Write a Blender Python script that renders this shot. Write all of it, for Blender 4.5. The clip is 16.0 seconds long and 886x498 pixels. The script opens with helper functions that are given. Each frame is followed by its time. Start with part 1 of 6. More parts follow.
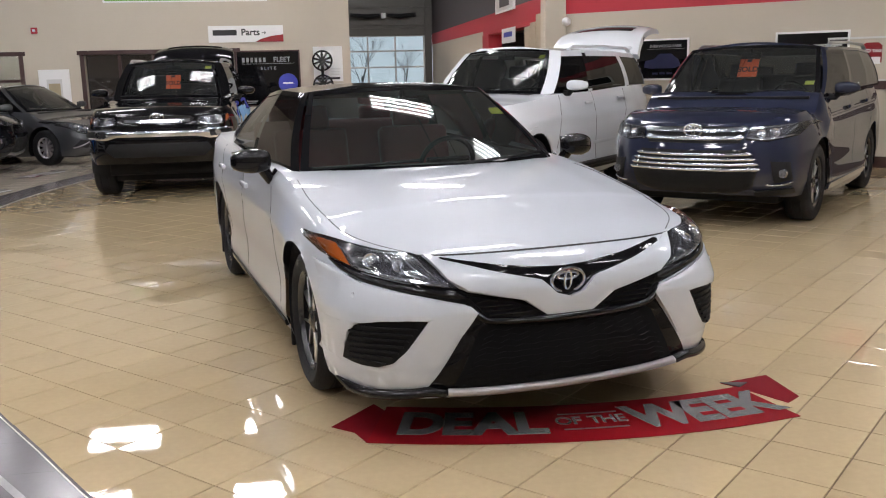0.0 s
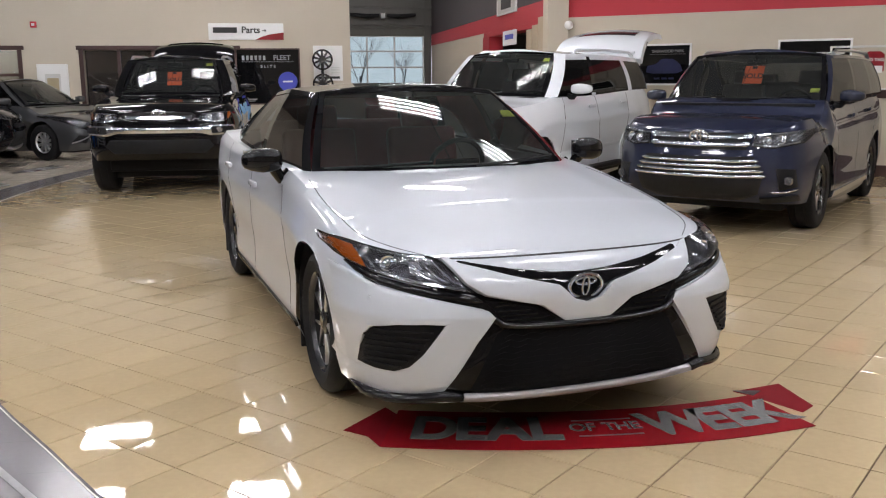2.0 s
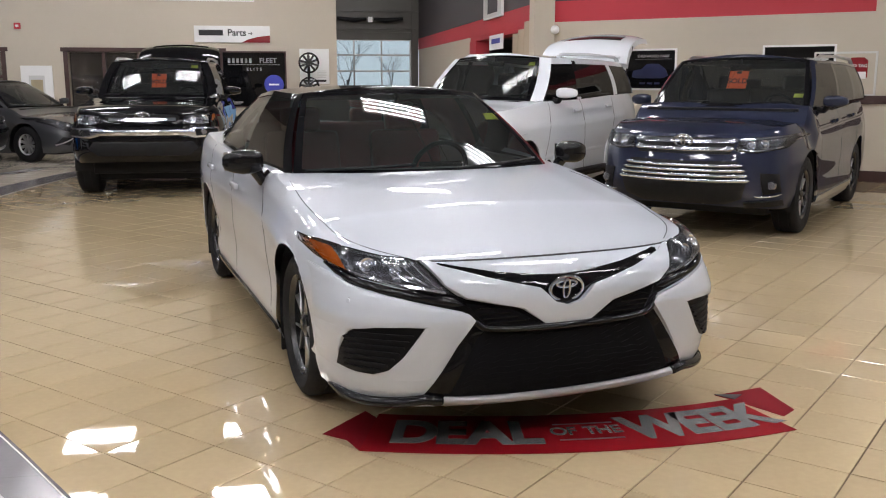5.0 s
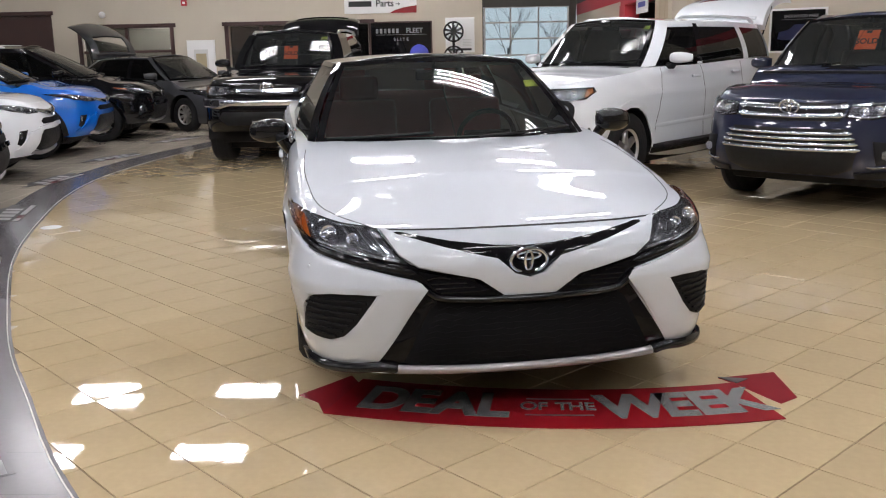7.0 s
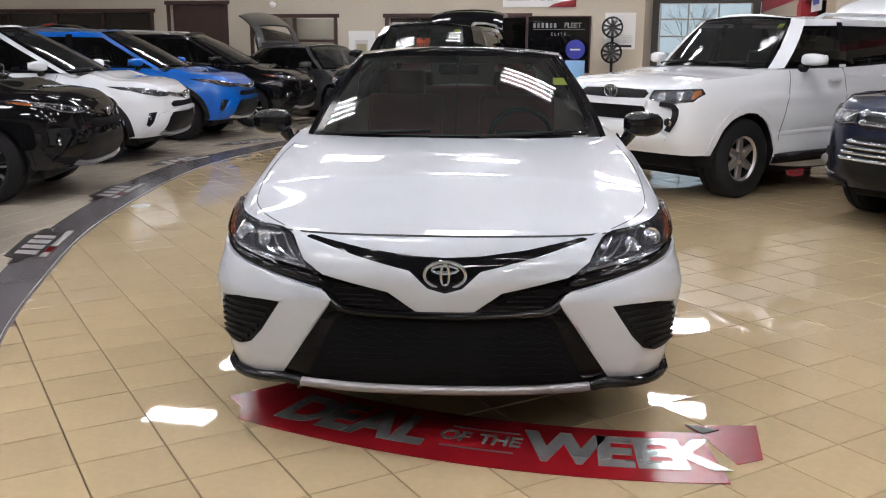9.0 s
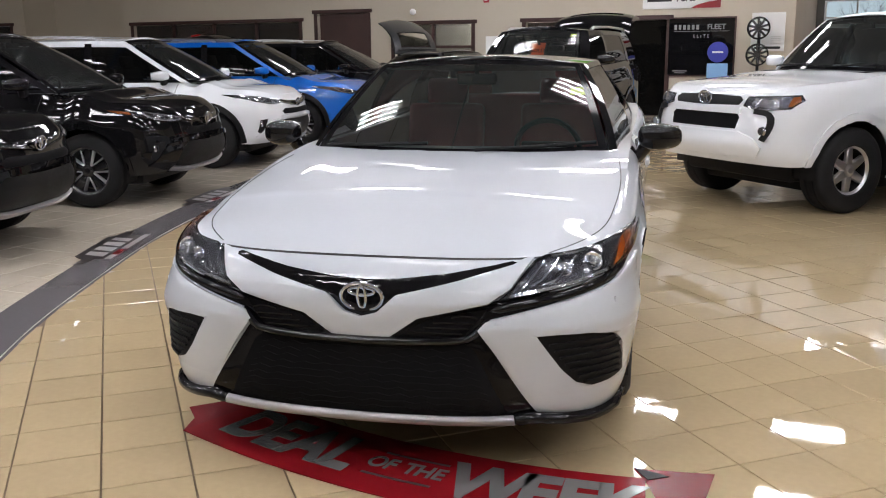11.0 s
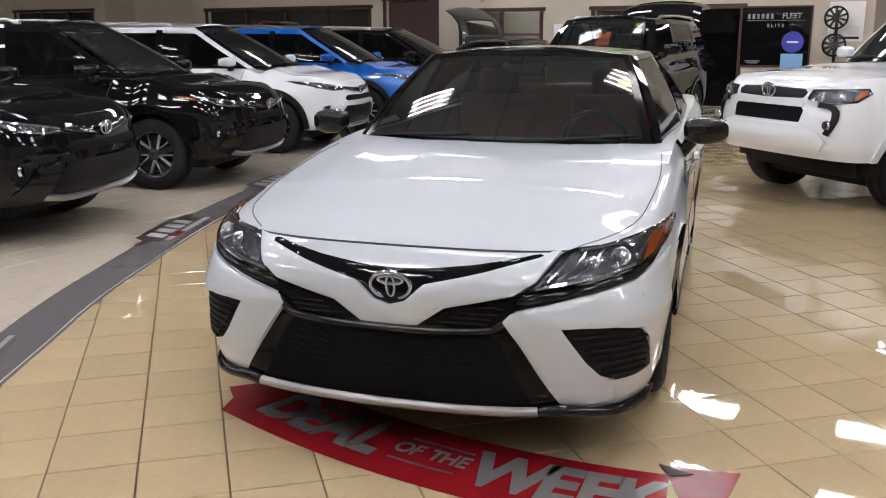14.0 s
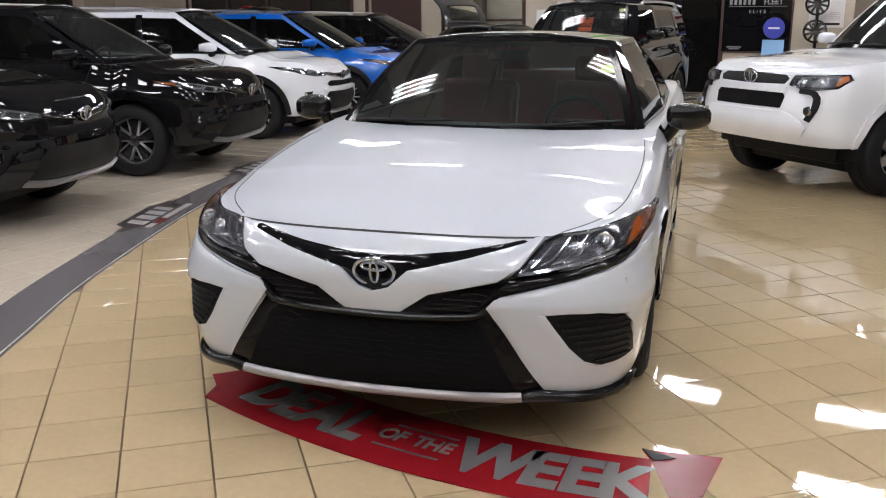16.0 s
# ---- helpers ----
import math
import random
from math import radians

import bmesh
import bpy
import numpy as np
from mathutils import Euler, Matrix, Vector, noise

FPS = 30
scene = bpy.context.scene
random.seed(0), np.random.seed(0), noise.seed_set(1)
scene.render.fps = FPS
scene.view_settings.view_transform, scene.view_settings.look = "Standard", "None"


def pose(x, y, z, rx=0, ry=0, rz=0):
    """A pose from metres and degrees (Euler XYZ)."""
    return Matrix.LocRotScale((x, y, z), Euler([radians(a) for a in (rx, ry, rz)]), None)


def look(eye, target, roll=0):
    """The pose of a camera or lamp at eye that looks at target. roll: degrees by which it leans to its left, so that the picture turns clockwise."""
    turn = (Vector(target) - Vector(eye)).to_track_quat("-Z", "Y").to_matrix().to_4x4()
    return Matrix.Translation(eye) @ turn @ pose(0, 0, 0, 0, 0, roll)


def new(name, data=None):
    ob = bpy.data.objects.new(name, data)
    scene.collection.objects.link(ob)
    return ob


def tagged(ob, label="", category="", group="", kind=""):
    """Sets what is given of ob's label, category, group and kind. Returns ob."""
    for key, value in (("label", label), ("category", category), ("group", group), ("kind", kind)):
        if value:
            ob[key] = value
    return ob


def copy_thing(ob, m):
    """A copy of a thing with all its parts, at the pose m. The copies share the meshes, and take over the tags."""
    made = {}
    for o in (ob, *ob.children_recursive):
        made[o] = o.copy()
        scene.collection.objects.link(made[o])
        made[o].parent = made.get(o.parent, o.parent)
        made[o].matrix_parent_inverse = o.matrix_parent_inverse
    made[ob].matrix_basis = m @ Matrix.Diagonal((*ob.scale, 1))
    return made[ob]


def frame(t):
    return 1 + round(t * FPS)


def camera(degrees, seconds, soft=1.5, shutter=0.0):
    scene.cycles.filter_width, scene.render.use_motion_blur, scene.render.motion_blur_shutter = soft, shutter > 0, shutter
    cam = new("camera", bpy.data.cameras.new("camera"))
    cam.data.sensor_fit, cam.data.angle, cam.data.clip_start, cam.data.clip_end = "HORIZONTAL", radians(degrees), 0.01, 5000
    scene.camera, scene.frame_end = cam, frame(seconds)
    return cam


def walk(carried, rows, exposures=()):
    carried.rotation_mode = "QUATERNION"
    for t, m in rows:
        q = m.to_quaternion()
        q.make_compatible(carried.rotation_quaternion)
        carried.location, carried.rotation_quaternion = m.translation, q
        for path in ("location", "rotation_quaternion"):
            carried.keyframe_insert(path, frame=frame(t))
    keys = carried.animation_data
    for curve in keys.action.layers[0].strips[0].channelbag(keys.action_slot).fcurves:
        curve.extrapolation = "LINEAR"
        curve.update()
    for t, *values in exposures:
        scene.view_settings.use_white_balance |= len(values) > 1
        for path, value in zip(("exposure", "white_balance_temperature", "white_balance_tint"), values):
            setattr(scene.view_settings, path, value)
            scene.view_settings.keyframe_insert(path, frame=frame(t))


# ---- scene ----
cam = camera(52.0, 16.0, 1.1)
PATH = [
    (0, (-1.605, -4.191, 1.464), (-0.976, -2.33, 1.089), -1.3),
    (0.5, (-1.613, -4.19, 1.467), (-0.996, -2.325, 1.088), -1.2),
    (1, (-1.643, -4.162, 1.466), (-1.019, -2.3, 1.087), -1.0),
    (1.5, (-1.661, -4.147, 1.469), (-1.032, -2.286, 1.091), -0.6),
    (2, (-1.687, -4.128, 1.468), (-1.043, -2.271, 1.095), -0.3),
    (2.5, (-1.719, -4.111, 1.463), (-1.046, -2.263, 1.099), 0.1),
    (3, (-1.717, -4.113, 1.456), (-1.034, -2.267, 1.1), 0.6),
    (5.3, (-1.647, -4.118, 1.456), (-0.977, -2.269, 1.09), 0.0),
    (5.5, (-1.629, -4.145, 1.445), (-0.968, -2.294, 1.077), 0.5),
    (6, (-1.34, -4.297, 1.454), (-0.798, -2.41, 1.075), -0.1),
    (6.5, (-1.074, -4.39, 1.482), (-0.667, -2.478, 1.061), -0.6),
    (7, (-0.814, -4.314, 1.445), (-0.528, -2.381, 1.018), -1.1),
    (7.5, (-0.547, -4.251, 1.463), (-0.359, -2.305, 1.042), -1.3),
    (8, (-0.217, -4.263, 1.454), (-0.16, -2.308, 1.038), -1.6),
    (8.5, (0.034, -4.233, 1.454), (-0.012, -2.277, 1.039), -0.9),
    (9, (0.209, -4.055, 1.428), (0.086, -2.106, 0.993), 0.3),
    (9.5, (0.38, -3.888, 1.431), (0.165, -1.95, 0.986), 0.1),
    (9.7, (0.469, -3.863, 1.422), (0.201, -1.931, 0.983), -0.4),
    (11.8, (1.176, -3.752, 1.471), (0.625, -1.879, 1.036), -0.6),
    (12, (1.174, -3.754, 1.471), (0.609, -1.887, 1.033), -0.9),
    (12.5, (1.175, -3.76, 1.471), (0.571, -1.903, 1.038), -0.6),
    (13, (1.173, -3.767, 1.474), (0.553, -1.911, 1.062), -0.2),
    (13.5, (1.178, -3.769, 1.477), (0.551, -1.916, 1.058), -0.1),
    (14, (1.174, -3.764, 1.475), (0.544, -1.92, 1.022), -0.1),
    (14.5, (1.173, -3.75, 1.467), (0.54, -1.913, 0.991), -0.3),
    (15, (1.173, -3.764, 1.476), (0.547, -1.927, 0.993), -0.2),
    (15.5, (1.172, -3.755, 1.473), (0.558, -1.915, 0.985), -0.2),
    (16, (1.17, -3.759, 1.473), (0.578, -1.911, 0.991), -0.0),
]
walk(cam, [(t, look(eye, target, roll)) for t, eye, target, roll in PATH])

# ---- light ----
world = bpy.data.worlds.new("world")
scene.world = world
world.use_nodes = True
world.node_tree.nodes["Background"].inputs[0].default_value = (0.62, 0.70, 0.85, 1)
world.node_tree.nodes["Background"].inputs[1].default_value = 0.8
LAMP = 49.0          # strength of the fluorescent tubes
scene.view_settings.exposure = 0.0

# ---- materials ----


def mat(name, color, rough=0.5, metal=0.0, coat=0.0, vary=0.0, scale=6.0, bump=0.0, bscale=60.0, emit=0.0, rand=0.0, spec=0.5, fine=0.0, coat_ior=1.5, coat_rough=0.03):
    """A principled material, with colour drift at two scales, relief and a drift from piece to piece."""
    m = bpy.data.materials.new(name)
    m.use_nodes = True
    nt = m.node_tree
    b = nt.nodes["Principled BSDF"]
    b.inputs["Base Color"].default_value = (*color, 1)
    b.inputs["Roughness"].default_value = rough
    b.inputs["Metallic"].default_value = metal
    b.inputs["Coat Weight"].default_value = coat
    b.inputs["Coat Roughness"].default_value = coat_rough
    b.inputs["Coat IOR"].default_value = coat_ior
    b.inputs["Specular IOR Level"].default_value = spec
    if emit:
        b.inputs["Emission Color"].default_value = (*color, 1)
        b.inputs["Emission Strength"].default_value = emit
    co = nt.nodes.new("ShaderNodeTexCoord")
    last = None
    if vary or rand or fine:
        mul = nt.nodes.new("ShaderNodeMath")
        mul.operation = "ADD"
        mul.inputs[0].default_value = 1.0 - vary / 2 - rand / 2 - fine / 2
        mul.inputs[1].default_value = 0.0
        for amount, sc, det in ((vary, scale, 3), (fine, scale * 18, 5)):
            if amount:
                n = nt.nodes.new("ShaderNodeTexNoise")
                n.inputs["Scale"].default_value = sc
                n.inputs["Detail"].default_value = det
                nt.links.new(co.outputs["Object"], n.inputs["Vector"])
                k = nt.nodes.new("ShaderNodeMath")
                k.operation = "MULTIPLY_ADD"
                nt.links.new(n.outputs["Fac"], k.inputs[0])
                k.inputs[1].default_value = amount
                nt.links.new(mul.outputs[0], k.inputs[2])
                mul = k
        if rand:
            o = nt.nodes.new("ShaderNodeObjectInfo")
            k = nt.nodes.new("ShaderNodeMath")
            k.operation = "MULTIPLY_ADD"
            nt.links.new(o.outputs["Random"], k.inputs[0])
            k.inputs[1].default_value = rand
            nt.links.new(mul.outputs[0], k.inputs[2])
            mul = k
        mix = nt.nodes.new("ShaderNodeVectorMath")
        mix.operation = "SCALE"
        mix.inputs[0].default_value = color
        nt.links.new(mul.outputs[0], mix.inputs["Scale"])
        nt.links.new(mix.outputs[0], b.inputs["Base Color"])
    if bump:
        n = nt.nodes.new("ShaderNodeTexNoise")
        n.inputs["Scale"].default_value = bscale
        n.inputs["Detail"].default_value = 4
        nt.links.new(co.outputs["Object"], n.inputs["Vector"])
        k = nt.nodes.new("ShaderNodeBump")
        k.inputs["Strength"].default_value = bump
        k.inputs["Distance"].default_value = 0.01
        nt.links.new(n.outputs["Fac"], k.inputs["Height"])
        nt.links.new(k.outputs[0], b.inputs["Normal"])
    return m


def glass(name, tint, gloss=1.5, haze=0.0):
    """A thin pane: tinted see-through, a flat grey haze painted in for reflected room light, and a mirror gloss that
    grows at grazing angles.
    """
    m = bpy.data.materials.new(name)
    m.use_nodes = True
    nt = m.node_tree
    nt.nodes.clear()
    out = nt.nodes.new("ShaderNodeOutputMaterial")
    tr = nt.nodes.new("ShaderNodeBsdfTransparent")
    tr.inputs[0].default_value = (*tint, 1)
    df = nt.nodes.new("ShaderNodeBsdfDiffuse")
    df.inputs[0].default_value = (0.50, 0.53, 0.52, 1)
    film = nt.nodes.new("ShaderNodeMixShader")
    film.inputs[0].default_value = haze
    nt.links.new(tr.outputs[0], film.inputs[1])
    nt.links.new(df.outputs[0], film.inputs[2])
    gl = nt.nodes.new("ShaderNodeBsdfGlossy")
    gl.inputs["Roughness"].default_value = 0.01
    fr = nt.nodes.new("ShaderNodeFresnel")
    fr.inputs[0].default_value = gloss
    mix = nt.nodes.new("ShaderNodeMixShader")
    nt.links.new(fr.outputs[0], mix.inputs[0])
    nt.links.new(film.outputs[0], mix.inputs[1])
    nt.links.new(gl.outputs[0], mix.inputs[2])
    nt.links.new(mix.outputs[0], out.inputs[0])
    return m


PEARL = mat("pearl_paint", (0.56, 0.595, 0.65), 0.42, 0.0, 1.0, 0.03, 3, fine=0.03, coat_rough=0.006, coat_ior=1.48, spec=0.3)
WHITE = mat("white_paint", (0.78, 0.81, 0.85), 0.42, 0.0, 1.0, 0.03, 3, fine=0.02, coat_rough=0.008, spec=0.3)
BLACK = mat("black_paint", (0.006, 0.006, 0.007), 0.5, 0.0, 1.0, 0.2, 4, spec=0.0, coat_ior=1.40, coat_rough=0.008)
NAVY = mat("navy_paint", (0.014, 0.018, 0.040), 0.4, 0.15, 1.0, 0.1, 4, fine=0.2, spec=0.1, coat_ior=1.5, coat_rough=0.008)
BLUE = mat("blue_paint", (0.001, 0.095, 0.42), 0.4, 0.0, 1.0, 0.1, 4, fine=0.2, spec=0.15, coat_ior=1.5, coat_rough=0.008)
GREY = mat("grey_paint", (0.030, 0.032, 0.036), 0.4, 0.1, 1.0, 0.1, 4, fine=0.2, coat_rough=0.008)
GLOSS = mat("gloss_black", (0.006, 0.006, 0.007), 0.5, 0.0, 1.0, 0.2, 8, spec=0.0, coat_ior=1.40, coat_rough=0.012)
PIANO = mat("piano_black", (0.004, 0.004, 0.005), 0.5, 0.0, 1.0, 0.2, 8, spec=0.0, coat_ior=1.28, coat_rough=0.012)
PLASTIC = mat("black_plastic", (0.011, 0.011, 0.012), 0.5, 0.0, 0.0, 0.3, 20, 0.15, 700, spec=0.15)
MESHM = mat("grille_black", (0.008, 0.008, 0.009), 0.5, 0.0, 0.0, 0.3, 40, 0.1, 300, spec=0.03)
RUBBER = mat("tyre_rubber", (0.012, 0.012, 0.013), 0.7, 0.0, 0.0, 0.3, 12, 0.3, 220, spec=0.2)
CHROME = mat("chrome", (0.52, 0.55, 0.62), 0.13, 1.0, 0.0, 0.04, 8)
SILVER = mat("satin_silver", (0.33, 0.32, 0.33), 0.38, 0.8, 0.0, 0.06, 10)
ALLOY = mat("alloy", (0.60, 0.60, 0.62), 0.28, 1.0, 0.0, 0.06, 10)
DARKRIM = mat("dark_alloy", (0.02, 0.02, 0.022), 0.25, 0.2, 0.5, 0.1, 10)
AMBER = mat("amber_lens", (0.34, 0.080, 0.012), 0.08, 0.0, 1.0, 0.25, 60)
REDLENS = mat("red_lens", (0.35, 0.01, 0.01), 0.1, 0.0, 1.0, 0.2, 40)
LAMPIN = mat("lamp_bowl", (0.72, 0.73, 0.77), 0.12, 0.95, 0.0, 0.5, 25)
LAMPDARK = mat("lamp_tray", (0.055, 0.053, 0.062), 0.22, 0.8, 0.5, 0.9, 26, 0.4, 60)
REDSEAT = mat("red_leather", (0.15, 0.012, 0.014), 0.45, 0, 0, 0.25, 12, 0.3, 160)
DARKSEAT = mat("dark_cloth", (0.035, 0.034, 0.034), 0.8, 0, 0, 0.25, 12, 0.3, 260)
CLEAR = glass("windscreen_glass", (0.64, 0.70, 0.68), 1.58, 0.03)
FRIT = mat("glass_border", (0.007, 0.007, 0.008), 0.08, vary=0.2, scale=12, spec=0.08)
TINT = glass("tinted_glass", (0.10, 0.10, 0.10), 1.32, 0.006)
DOORGLASS = glass("door_glass", (0.26, 0.26, 0.27), 1.30, 0.006)
OFFICE = glass("office_glass", (0.34, 0.31, 0.31), 1.45, 0.025)
SIDEGLASS = glass("side_glass", (0.58, 0.60, 0.60), 1.27, 0.006)
LENS = glass("lamp_cover", (0.86, 0.88, 0.90), 1.45, 0.006)
ORANGE = mat("orange_card", (0.85, 0.11, 0.02), 0.6, vary=0.06, scale=8)
YELLOW = mat("yellow_sticker", (0.62, 0.66, 0.10), 0.6, vary=0.06, scale=8)
INK = mat("black_ink", (0.01, 0.01, 0.01), 0.6, vary=0.1, scale=20)
PAPER = mat("white_card", (0.80, 0.80, 0.79), 0.55, vary=0.05, scale=5)
TILE = mat("beige_tile", (0.52, 0.405, 0.245), 0.018, 0, 0, 0.20, 1.6, 0.008, 30, rand=0.10, fine=0.17, spec=1.0)
GROUT = mat("tile_grout", (0.19, 0.13, 0.08), 0.8, vary=0.3, scale=12, bump=0.3, bscale=200)
OUTER = mat("outer_tile", (0.58, 0.51, 0.42), 0.12, 0, 0, 0.2, 1.1, 0.02, 25, rand=0.1, fine=0.2)
RING = mat("grey_vinyl_ring", (0.132, 0.122, 0.130), 0.20, 0, 0, 0.16, 2, 0.012, 40, fine=0.12)
WALL = mat("beige_wall_paint", (0.52, 0.465, 0.375), 0.75, vary=0.08, scale=0.6, bump=0.12, bscale=120, fine=0.03)
REDWALL = mat("red_wall_paint", (0.42, 0.022, 0.035), 0.6, vary=0.08, scale=0.8, bump=0.1, bscale=120, fine=0.03)
DARKWALL = mat("charcoal_wall_paint", (0.055, 0.047, 0.050), 0.7, vary=0.1, scale=0.8, bump=0.1, bscale=120)
WOOD = mat("dark_stained_wood", (0.040, 0.013, 0.010), 0.5, 0, 0.08, 0.4, 3, 0.1, 40, fine=0.3)
CEIL = mat("ceiling_deck", (0.13, 0.13, 0.13), 0.8, vary=0.1, scale=0.7, bump=0.1, bscale=40)
STEEL = mat("painted_steel", (0.60, 0.60, 0.58), 0.45, 0.2, vary=0.08, scale=6)
DOORGREY = mat("grey_steel_door", (0.085, 0.080, 0.070), 0.5, 0.1, vary=0.15, scale=2, bump=0.1, bscale=60)
TUBE = mat("fluorescent_tube", (0.978, 0.957, 1.0), 0.5, emit=LAMP)
SKYGLOW = mat("overcast_sky", (0.82, 0.85, 1.0), 1.0, emit=1.3, vary=0.12, scale=0.5)
BANNER = mat("red_floor_vinyl", (0.235, 0.009, 0.014), 0.26, vary=0.08, scale=4, fine=0.06)
BANNERDK = mat("dark_red_floor_vinyl", (0.20, 0.010, 0.016), 0.26, vary=0.08, scale=4, fine=0.06)
BANNERBK = mat("black_floor_vinyl", (0.025, 0.018, 0.018), 0.45, vary=0.1, scale=4)
LETTER = mat("silver_vinyl", (0.58, 0.57, 0.57), 0.22, 0.7, vary=0.08, scale=9)
GREEN = mat("green_banner", (0.16, 0.42, 0.06), 0.6, vary=0.05, scale=3)
BLUEDISC = mat("blue_disc_print", (0.03, 0.04, 0.36), 0.4, vary=0.06, scale=5)
TREE = mat("bare_branch", (0.34, 0.33, 0.36), 0.9, vary=0.3, scale=3)

# ---- small builders ----


def link_mesh(name, bm, material, parent=None, label="", smooth=False, m=None):
    me = bpy.data.meshes.new(name)
    bmesh.ops.recalc_face_normals(bm, faces=bm.faces[:])
    if m is not None:
        bm.transform(m)
    bm.to_mesh(me)
    bm.free()
    for k in (material if isinstance(material, (list, tuple)) else [material]):
        me.materials.append(k)
    if smooth:
        me.shade_smooth()
        me.set_sharp_from_angle(angle=radians(38))
    ob = new(name, me)
    if parent is not None:
        ob.parent = parent
    if label:
        ob["label"] = label
    return ob


def part(name, bm, material, parent, label="", smooth=True):
    return link_mesh(name, bm, material, parent, label, smooth)


def share(ob, name, m, parent=None):
    o = new(name, ob.data)
    o.matrix_basis = m
    o.parent = parent
    return o


def root(name, m, label, category, group=""):
    e = new(name)
    e.empty_display_size = 0.2
    e.matrix_basis = m
    return tagged(e, label, category, group)


def box(sx, sy, sz, x=0, y=0, z=0, bevel=0.0, seg=2):
    bm = bmesh.new()
    bmesh.ops.create_cube(bm, size=1, matrix=Matrix.LocRotScale((x, y, z), None, (sx, sy, sz)))
    if bevel:
        bmesh.ops.bevel(bm, geom=bm.edges[:], offset=bevel, segments=seg, affect="EDGES", profile=0.6)
    return bm


def join(*bms):
    a = bms[0]
    for b in bms[1:]:
        me = bpy.data.meshes.new("tmp")
        b.to_mesh(me)
        b.free()
        a.from_mesh(me)
        bpy.data.meshes.remove(me)
    return a


def moved(bm, m):
    bm.transform(m)
    return bm


def lathe(profile, n=48):
    """A turned body about the x axis, from (radius, x) points."""
    bm = bmesh.new()
    rings = []
    for r, x in profile:
        rings.append([bm.verts.new((x, r * math.cos(2 * math.pi * i / n), r * math.sin(2 * math.pi * i / n))) for i in range(n)])
    for a, b in zip(rings, rings[1:]):
        for i in range(n):
            bm.faces.new((a[i], a[(i + 1) % n], b[(i + 1) % n], b[i]))
    return bm


def torus(rx, rz, r, n=32, k=8, depth=1.0):
    """An oval ring in the xz plane."""
    bm = bmesh.new()
    rings = []
    for i in range(n):
        a = 2 * math.pi * i / n
        c, s = math.cos(a), math.sin(a)
        rings.append([bm.verts.new(((rx + r * math.cos(b)) * c, r * depth * math.sin(b), (rz + r * math.cos(b)) * s)) for b in (2 * math.pi * j / k for j in range(k))])
    for i in range(n):
        for j in range(k):
            bm.faces.new((rings[i][j], rings[(i + 1) % n][j], rings[(i + 1) % n][(j + 1) % k], rings[i][(j + 1) % k]))
    return bm


def tube(points, r, n=8):
    """A round bar along points."""
    bm = bmesh.new()
    pts = [Vector(p) for p in points]
    rings = []
    for i, p in enumerate(pts):
        d = (pts[min(i + 1, len(pts) - 1)] - pts[max(i - 1, 0)]).normalized()
        q = d.to_track_quat("Z", "Y")
        rr = r[i] if isinstance(r, (list, tuple)) else r
        rings.append([bm.verts.new(p + q @ Vector((rr * math.cos(2 * math.pi * j / n), rr * math.sin(2 * math.pi * j / n), 0))) for j in range(n)])
    for a, b in zip(rings, rings[1:]):
        for j in range(n):
            bm.faces.new((a[j], a[(j + 1) % n], b[(j + 1) % n], b[j]))
    bm.faces.new(rings[0])
    bm.faces.new(rings[-1])
    return bm


def prism(outline, axis, a, b, bevel=0.0):
    """A flat outline of (u, v) pushed from a to b along an axis: x gives (y, z), y gives (x, z), z gives (x, y)."""
    bm = bmesh.new()
    put = {"x": lambda u, v, w: (w, u, v), "y": lambda u, v, w: (u, w, v), "z": lambda u, v, w: (u, v, w)}[axis]
    low = [bm.verts.new(put(u, v, a)) for u, v in outline]
    top = [bm.verts.new(put(u, v, b)) for u, v in outline]
    n = len(outline)
    bm.faces.new(low)
    bm.faces.new(top)
    for i in range(n):
        bm.faces.new((low[i], low[(i + 1) % n], top[(i + 1) % n], top[i]))
    if bevel:
        bmesh.ops.bevel(bm, geom=bm.edges[:], offset=bevel, segments=2, affect="EDGES")
    return bm


def lettering(name, text, size, material, parent, m, label="", depth=0.001, spacing=1.0, shear=0.0, bold=0.022):
    """Words in the built-in font as a mesh, centred in their own xy plane."""
    cu = bpy.data.curves.new(name, "FONT")
    cu.body, cu.size, cu.extrude, cu.align_x, cu.align_y = text, size, depth, "CENTER", "CENTER"
    cu.space_character, cu.shear, cu.offset = spacing, shear, size * bold
    ob = new(name, cu)
    me = bpy.data.meshes.new_from_object(ob.evaluated_get(bpy.context.evaluated_depsgraph_get()))
    bpy.data.objects.remove(ob)
    me.materials.clear()
    me.materials.append(material)
    o = new(name, me)
    o.matrix_basis = m
    o.parent = parent
    if label:
        o["label"] = label
    return o


def lerp(table, t):
    xs = [p[0] for p in table]
    ys = [p[1] for p in table]
    return float(np.interp(t, xs, ys))


def smooth_table(table):
    """A smooth function through (t, value) points."""
    xs = np.array([p[0] for p in table], float)
    ys = np.array([p[1] for p in table], float)
    d = np.gradient(ys, xs)

    def f(t):
        t = min(max(t, xs[0]), xs[-1])
        i = min(int(np.searchsorted(xs, t, "right")) - 1, len(xs) - 2)
        h = xs[i + 1] - xs[i]
        s = (t - xs[i]) / h
        return float(ys[i] * (1 + 2 * s) * (1 - s) ** 2 + d[i] * h * s * (1 - s) ** 2 + ys[i + 1] * s * s * (3 - 2 * s) + d[i + 1] * h * s * s * (s - 1))
    return f


